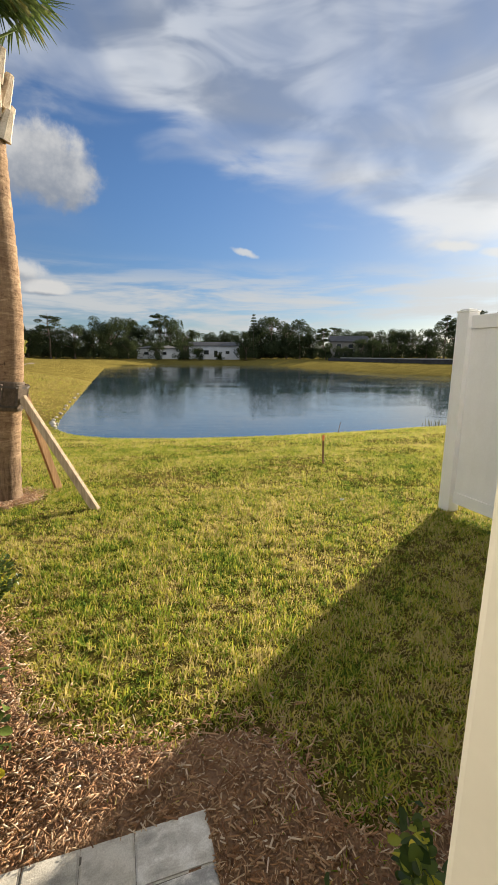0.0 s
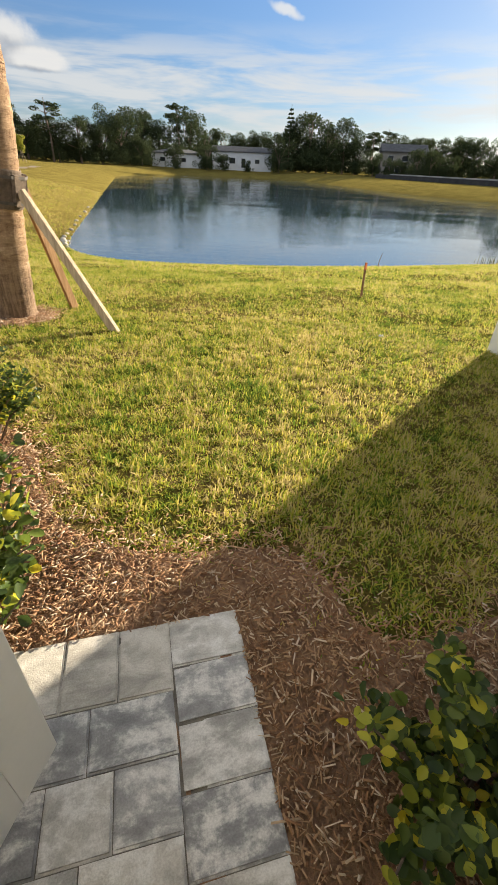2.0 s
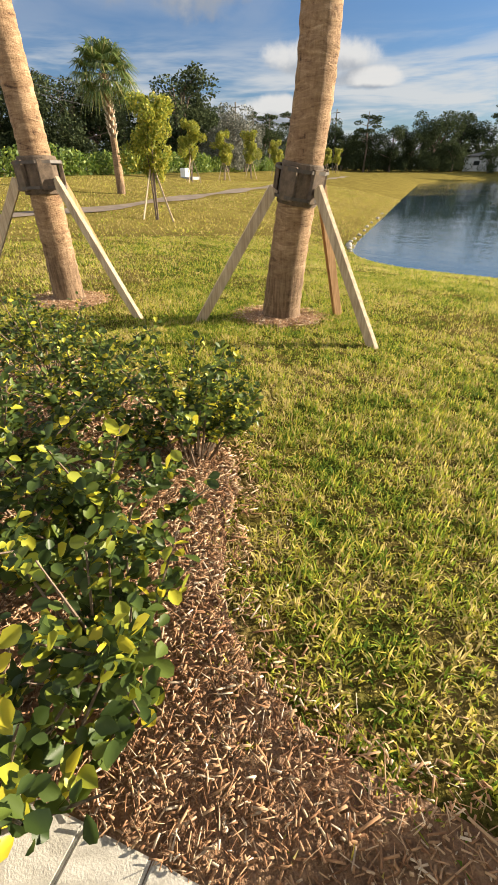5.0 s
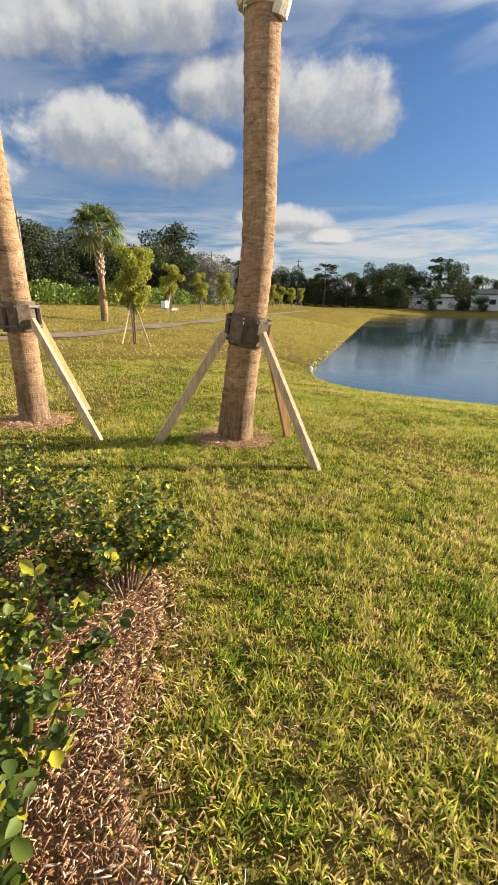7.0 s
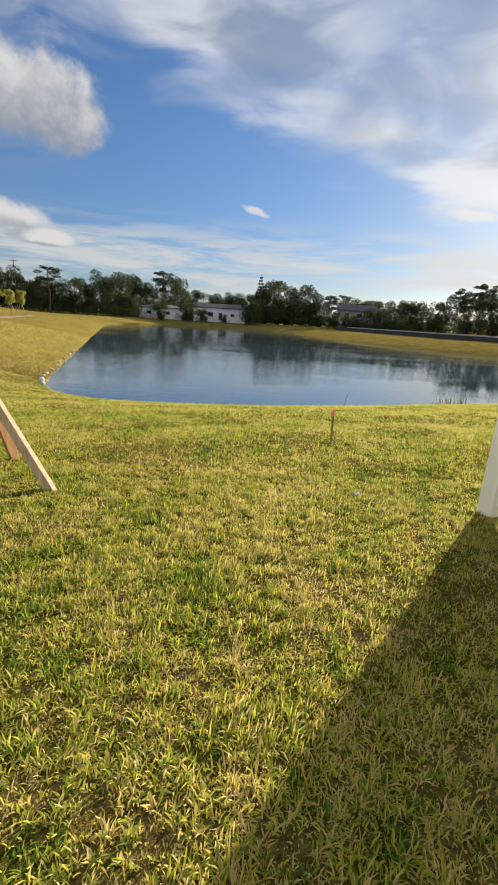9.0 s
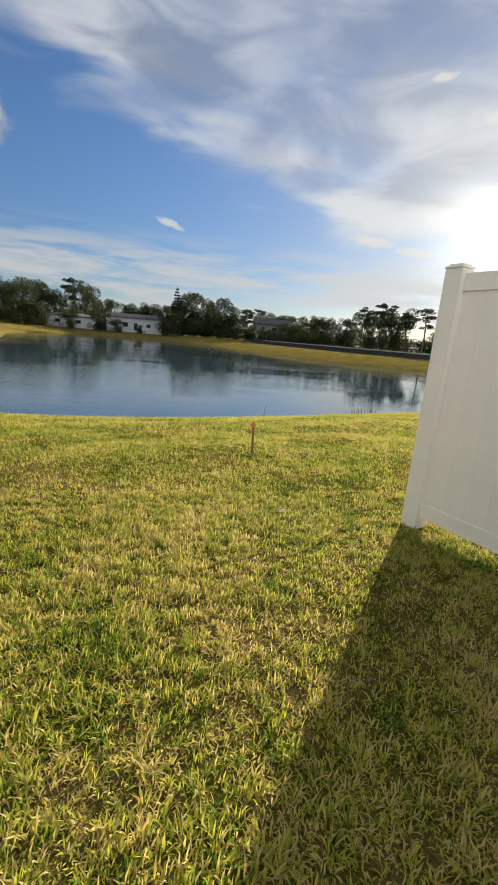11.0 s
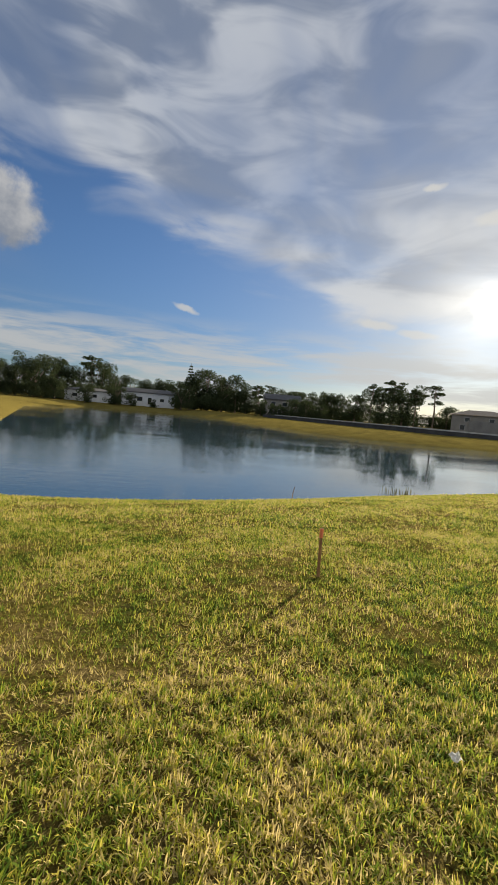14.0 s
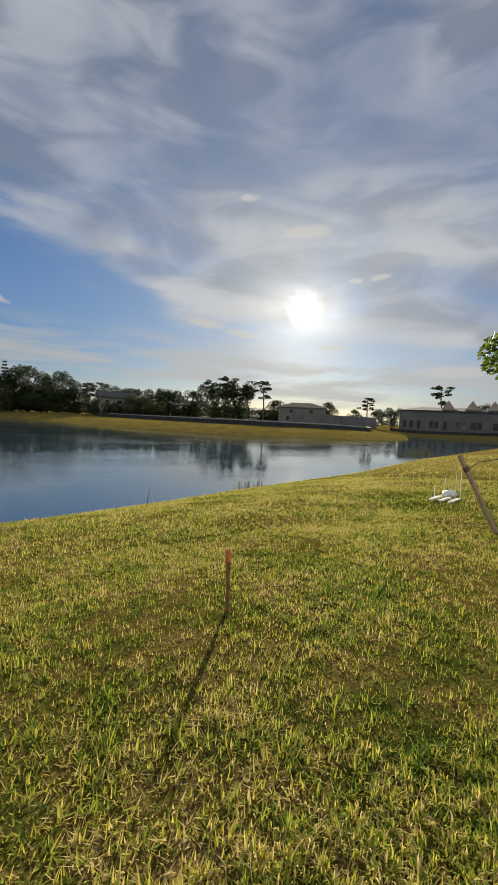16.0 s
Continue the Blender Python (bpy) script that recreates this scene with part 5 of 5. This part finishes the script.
def run_wall(name, pts, h, thick, mat, label, category, posts=0.0):
    """A low wall or screen that follows the land through points."""
    t = thing(name, Matrix.Translation((*pts[0], floor_z(*pts[0]))), label, category, kind="structure")
    o = Vector((*pts[0], floor_z(*pts[0])))
    for a, b in zip(pts, pts[1:]):
        n = max(1, int(math.dist(a, b) / 6.0))
        for i in range(n):
            p = [a[j] + (b[j] - a[j]) * i / n for j in (0, 1)]
            q = [a[j] + (b[j] - a[j]) * (i + 1) / n for j in (0, 1)]
            pz, qz = floor_z(*p), floor_z(*q)
            bm = bmesh.new()
            d = Vector((q[0] - p[0], q[1] - p[1], 0))
            s = Vector((-d.y, d.x, 0)).normalized() * thick / 2
            vs = []
            for c, z in ((p, pz), (q, qz)):
                for sg in (-1, 1):
                    for zz in (z - 0.3, z + h):
                        vs.append(bm.verts.new(Vector((*c, zz)) + s * sg - o))
            for f in ((0, 1, 5, 4), (2, 6, 7, 3), (1, 3, 7, 5), (0, 4, 6, 2), (0, 2, 3, 1), (4, 5, 7, 6)):
                bm.faces.new([vs[k] for k in f])
            part("panel", bm, mat, t)
    return t


EAST = [(20.5, 118), (27, 95), (33, 78), (41, 68), (52, 64.5), (63, 65), (73, 74), (90, 93)]
run_wall("silt_fence", EAST, 0.75, 0.08, "black_fence", "low dark screen along the top of the far bank", "fence")
run_wall("road_barrier", [(x + 5.5 * 0.8, y + 5.5) for x, y in EAST[:6]], 0.85, 0.3, "pale_rail", "pale low road barrier behind a dark screen", "barrier")
run_wall("block_wall", [(58, 84), (72, 88), (84, 96), (94, 92)], 3.1, 0.3, "grey_wall", "tall bare grey block wall beyond the pond", "wall")
# dark water's edge screen in front of the row of houses
run_wall("silt_fence", [(93, 86), (100, 74), (108, 60), (116, 44)], 0.7, 0.08, "black_fence", "low dark screen along the top of the far bank", "fence")

# ---- wood chips ----
def chips(n, seed):
    x, y, r = scatter(n, (-3.6, 2.4), (0.2, 3.3), seed)
    keep = inside(BED_R, x, y) | ((away(BED_R, x, y) < 0.08) & (r.random(n) < 0.35)) | ((away(BED_R, x, y) < 0.22) & (r.random(n) < 0.05))
    keep &= ~np.array([in_pad(a, b) for a, b in zip(x, y)])
    keep &= ((x - HINGE.x) * OUT.x + (y - HINGE.y) * OUT.y) > 0.02
    x, y = x[keep], y[keep]
    for cx, cy, rad, m in ((*PALM, 0.50, 3000), (*PALM2, 0.50, 2400)):
        a, q = r.uniform(0, 6.283, m), rad * np.clip(0.62 + 0.17 * r.normal(0, 1, m), 0.3, 1.15)
        x, y = np.concatenate([x, cx + q * np.cos(a)]), np.concatenate([y, cy + q * np.sin(a)])
    # stray chips at the edges of the lawn
    z = land(x, y) + 0.02 + r.uniform(0, 0.018, len(x))
    z += np.where((np.hypot(x - PALM[0], y - PALM[1]) < 0.5) | (np.hypot(x - PALM2[0], y - PALM2[1]) < 0.36), 0.012, 0)
    n = len(x)
    L, W, T = r.gamma(1.8, 0.0084, n) + 0.005, 0.0006 + 0.0031 * r.random(n) ** 2.2, r.uniform(0.0008, 0.002, n)
    yaw, pit = r.uniform(0, 6.283, n), r.normal(0, 0.28, n)
    d = np.stack([np.cos(yaw) * np.cos(pit), np.sin(yaw) * np.cos(pit), np.sin(pit)], -1)
    s = np.stack([-np.sin(yaw), np.cos(yaw), r.normal(0, 0.3, n)], -1)
    u = np.cross(d, s)
    c = np.stack([x, y, z], -1)
    V = []
    for a, b, e in ((-1, -0.7, -1), (-1, 0.8, -1), (1, 0.5, -1), (1, -0.9, -1), (-0.9, -0.6, 1), (-0.95, 0.7, 1), (0.9, 0.4, 1), (0.95, -0.7, 1)):
        V.append(c + d * (a * L / 2)[:, None] + s * (b * W)[:, None] + u * (e * T)[:, None])
    V = np.stack(V, 1).reshape(-1, 3)
    k = np.arange(n)[:, None] * 8
    F = [k + np.array(f) for f in ((4, 5, 6, 7), (0, 4, 7, 3), (1, 2, 6, 5), (0, 1, 5, 4), (3, 7, 6, 2))]
    ob = new("mulch_chips", from_arrays("mulch_chips", V, F, "chip"))
    tagged(ob, "loose shredded reddish brown wood mulch chips", "mulch", kind="stuff")


chips(185000, 11)


# ---- grass ----
def grass(name, n, xr, yr, h, w, seed, label, coarse=False, keep_if=None):
    x, y, r = scatter(n, xr, yr, seed)
    bed = inside(BED_R, x, y)
    edge = away(BED_R, x, y)
    ragged = 0.07 * np.sin(x * 9.3 + 2 * np.sin(y * 7.7)) + 0.05 * np.sin(x * 23.0 - y * 17.0)
    keep = (~bed & (edge > ragged * (edge < 0.15))) | (bed & (edge < 0.05 + np.maximum(ragged, 0)) & (r.random(len(x)) < 0.5)) | (bed & (edge < 0.22) & (r.random(len(x)) < 0.05))
    keep &= ~inside(POND, x, y)
    keep &= (np.hypot(x - PALM[0], y - PALM[1]) > 0.25 + 0.24 * r.random(len(x)) ** 0.7) & (np.hypot(x - PALM2[0], y - PALM2[1]) > 0.27 + 0.24 * r.random(len(x)) ** 0.7)
    keep &= ((x - HINGE.x) * OUT.x + (y - HINGE.y) * OUT.y) > 0.1
    if keep_if is not None:
        keep &= keep_if(x, y)
    # tufts: thin out between clumps
    clump = 0.5 * np.sin(x * 17.1 + 2.7 * np.sin(y * 11.3 + 2.0 * np.sin(x * 3.1))) * np.cos(y * 19.7 + 2.3 * np.sin(x * 9.1 + 1.5 * np.sin(y * 2.7)))
    clump += 0.75 * np.sin(x * 46.0 + 3.0 * np.sin(y * 23.0 + 2.2 * np.sin(x * 7.3))) * np.cos(y * 51.0 + 2.8 * np.sin(x * 21.0 + 1.7 * np.sin(y * 8.1)))
    clump = np.clip(clump, -1, 1)
    keep &= r.random(len(x)) < 0.58 + 0.42 * clump
    x, y = x[keep], y[keep]
    clump = clump[keep]
    n = len(x)
    z = land(x, y) - 0.004
    H = h * r.uniform(0.45, 1.3, n) * (0.85 + 0.6 * clump)
    W = w * r.uniform(0.6, 1.2, n)
    a, tw = r.uniform(0, 6.283, n), r.uniform(0, 6.283, n)
    lean = r.uniform(0.2, 1.9, n)
    dx, dy = np.cos(a), np.sin(a)
    sx, sy = -np.sin(a + 0.6 * (r.random(n) - 0.5)), np.cos(a + 0.6 * (r.random(n) - 0.5))
    root = np.stack([x, y, z], -1)
    side = np.stack([sx, sy, np.zeros(n)], -1) * W[:, None] / 2
    mid = root + np.stack([dx * np.sin(lean * 0.6) * H * 0.55, dy * np.sin(lean * 0.6) * H * 0.55, np.cos(lean * 0.6) * H * 0.55], -1)
    tip = mid + np.stack([dx * np.sin(lean) * H * 0.5, dy * np.sin(lean) * H * 0.5, np.cos(lean * 1.1) * H * 0.42], -1)
    k = np.arange(n)[:, None]
    if coarse:
        V = np.stack([root - side, root + side, tip], 1).reshape(-1, 3)
        F = [k * 3 + np.array((0, 1, 2))]
    else:
        V = np.stack([root - side * 0.8, root + side * 0.8, mid + side, mid - side, tip], 1).reshape(-1, 3)
        F = [k * 5 + np.array((0, 1, 2, 3)), k * 5 + np.array((3, 2, 4))]
    ob = new(name, from_arrays(name, V, F, "blade"))
    tagged(ob, label, "grass", kind="stuff")


NEAR = (-3.4, 3.4, 1.2, 5.4)
grass("near_grass", 780000, (NEAR[0], NEAR[1]), (NEAR[2], NEAR[3]), 0.041, 0.0052, 1, "coarse mown grass blades, green and straw yellow")
MID = (-5.0, 6.0, 0.5, 9.5)
grass("middle_grass", 1000000, (MID[0], MID[1]), (MID[2], MID[3]), 0.046, 0.0078, 2, "mown lawn grass between the palms and the stake", True, lambda x, y: (x < NEAR[0]) | (x > NEAR[1]) | (y > NEAR[3]))
grass("shore_grass", 900000, (-10, 12), (0, 17.5), 0.056, 0.0135, 4, "mown lawn grass running down to the pond", True, lambda x, y: (x < MID[0]) | (x > MID[1]) | (y > MID[3]))
grass("bank_grass", 260000, (-30, 30), (3, 45), 0.07, 0.045, 3, "dry golden grass on the pond bank", True, lambda x, y: ((x < -10) | (x > 12) | (y > 17.5)) & (np.abs(berm_u(x, y) - 8.95) > 0.75))


# ---- pavers ----
def pavers():
    pad = thing("paved_pad", Matrix(((PX.x, PY.x, 0, PAD_O.x), (PX.y, PY.y, 0, PAD_O.y), (0, 0, 1, 0), (0, 0, 0, 1))).to_4x4(), "small grey concrete paver pad outside the door", "paving", kind="structure")
    pad.matrix_basis = Matrix.Translation(PAD_O) @ Matrix.Rotation(math.atan2(PX.y, PX.x), 4, "Z")
    rs = random.Random(3)
    shapes = {}

    def lay(u, v, w, h, mat="paver"):
        # local x runs along PX, local -y... the pad's other axis is to the left of x
        c = PAD_O + PX * (u + w / 2) + PY * (v + h / 2)
        if (c - HINGE).dot(OUT) < 0.02:
            return
        key = (round(w, 3), round(h, 3), mat)
        if key not in shapes:
            bm = box(bmesh.new(), (-w / 2 + 0.001, -h / 2 + 0.001, -0.06), (w / 2 - 0.001, h / 2 - 0.001, 0), 0.0)
            bmesh.ops.bevel(bm, geom=[e for e in bm.edges if min(v_.co.z for v_ in e.verts) > -0.01], offset=0.005, segments=2, affect="EDGES")
            for v_ in bm.verts:
                wob = noise.noise_vector(Vector((v_.co.x * 31 + len(shapes) * 5.3, v_.co.y * 31, 0.0)))
                v_.co += Vector((wob.x, wob.y, 0.25 * wob.z)) * 0.0014
            me = bpy.data.meshes.new("paver")
            bm.to_mesh(me)
            bm.free()
            me.materials.append(MAT[mat])
            shapes[key] = me
        ob = new("paver", shapes[key])
        ob.parent = pad
        local = pad.matrix_basis.inverted() @ c
        ob.location = (local.x, local.y, 0.028 + 0.003 * (rs.random() - 0.5))
        ob.rotation_euler = (rs.gauss(0, 0.006), rs.gauss(0, 0.006), rs.gauss(0, 0.006))

    bm = bmesh.new()
    rim = []
    for u, far in ((0.012, False), (2.2, False), (2.2, True), (0.012, True)):
        v = (0.02 - (PAD_O + PX * u - HINGE).dot(OUT)) / PY.dot(OUT) if far else 0.012
        rim.append(pad.matrix_basis.inverted() @ (PAD_O + PX * u + PY * max(v, 0.02)))
    low = [bm.verts.new((p.x, p.y, -0.04)) for p in rim]
    top = [bm.verts.new((p.x, p.y, 0.0215)) for p in rim]
    bm.faces.new(top)
    bm.faces.new(low[::-1])
    for k in range(4):
        bm.faces.new((low[k], low[(k + 1) % 4], top[(k + 1) % 4], top[k]))
    sand = mesh_object("joint_sand", bm, "joint")
    sand.parent = pad
    for i in range(11):
        lay(0, i * 0.1445, 0.209, 0.1445)
    for i in range(14):
        lay(0.209 + i * 0.1445, 0, 0.1445, 0.204, "tan_paver")
    rows = [[0.2, 0.14], [0.14, 0.14, 0.2], [0.2, 0.2, 0.14], [0.14, 0.2], [0.2, 0.14, 0.14]]
    for j in range(9):
        u, k = 0.209, 0
        while u < 2.2:
            w = rows[j % 5][k % len(rows[j % 5])] * 1.04
            lay(u, 0.204 + j * 0.147, w, 0.147)
            u += w
            k += 1


pavers()
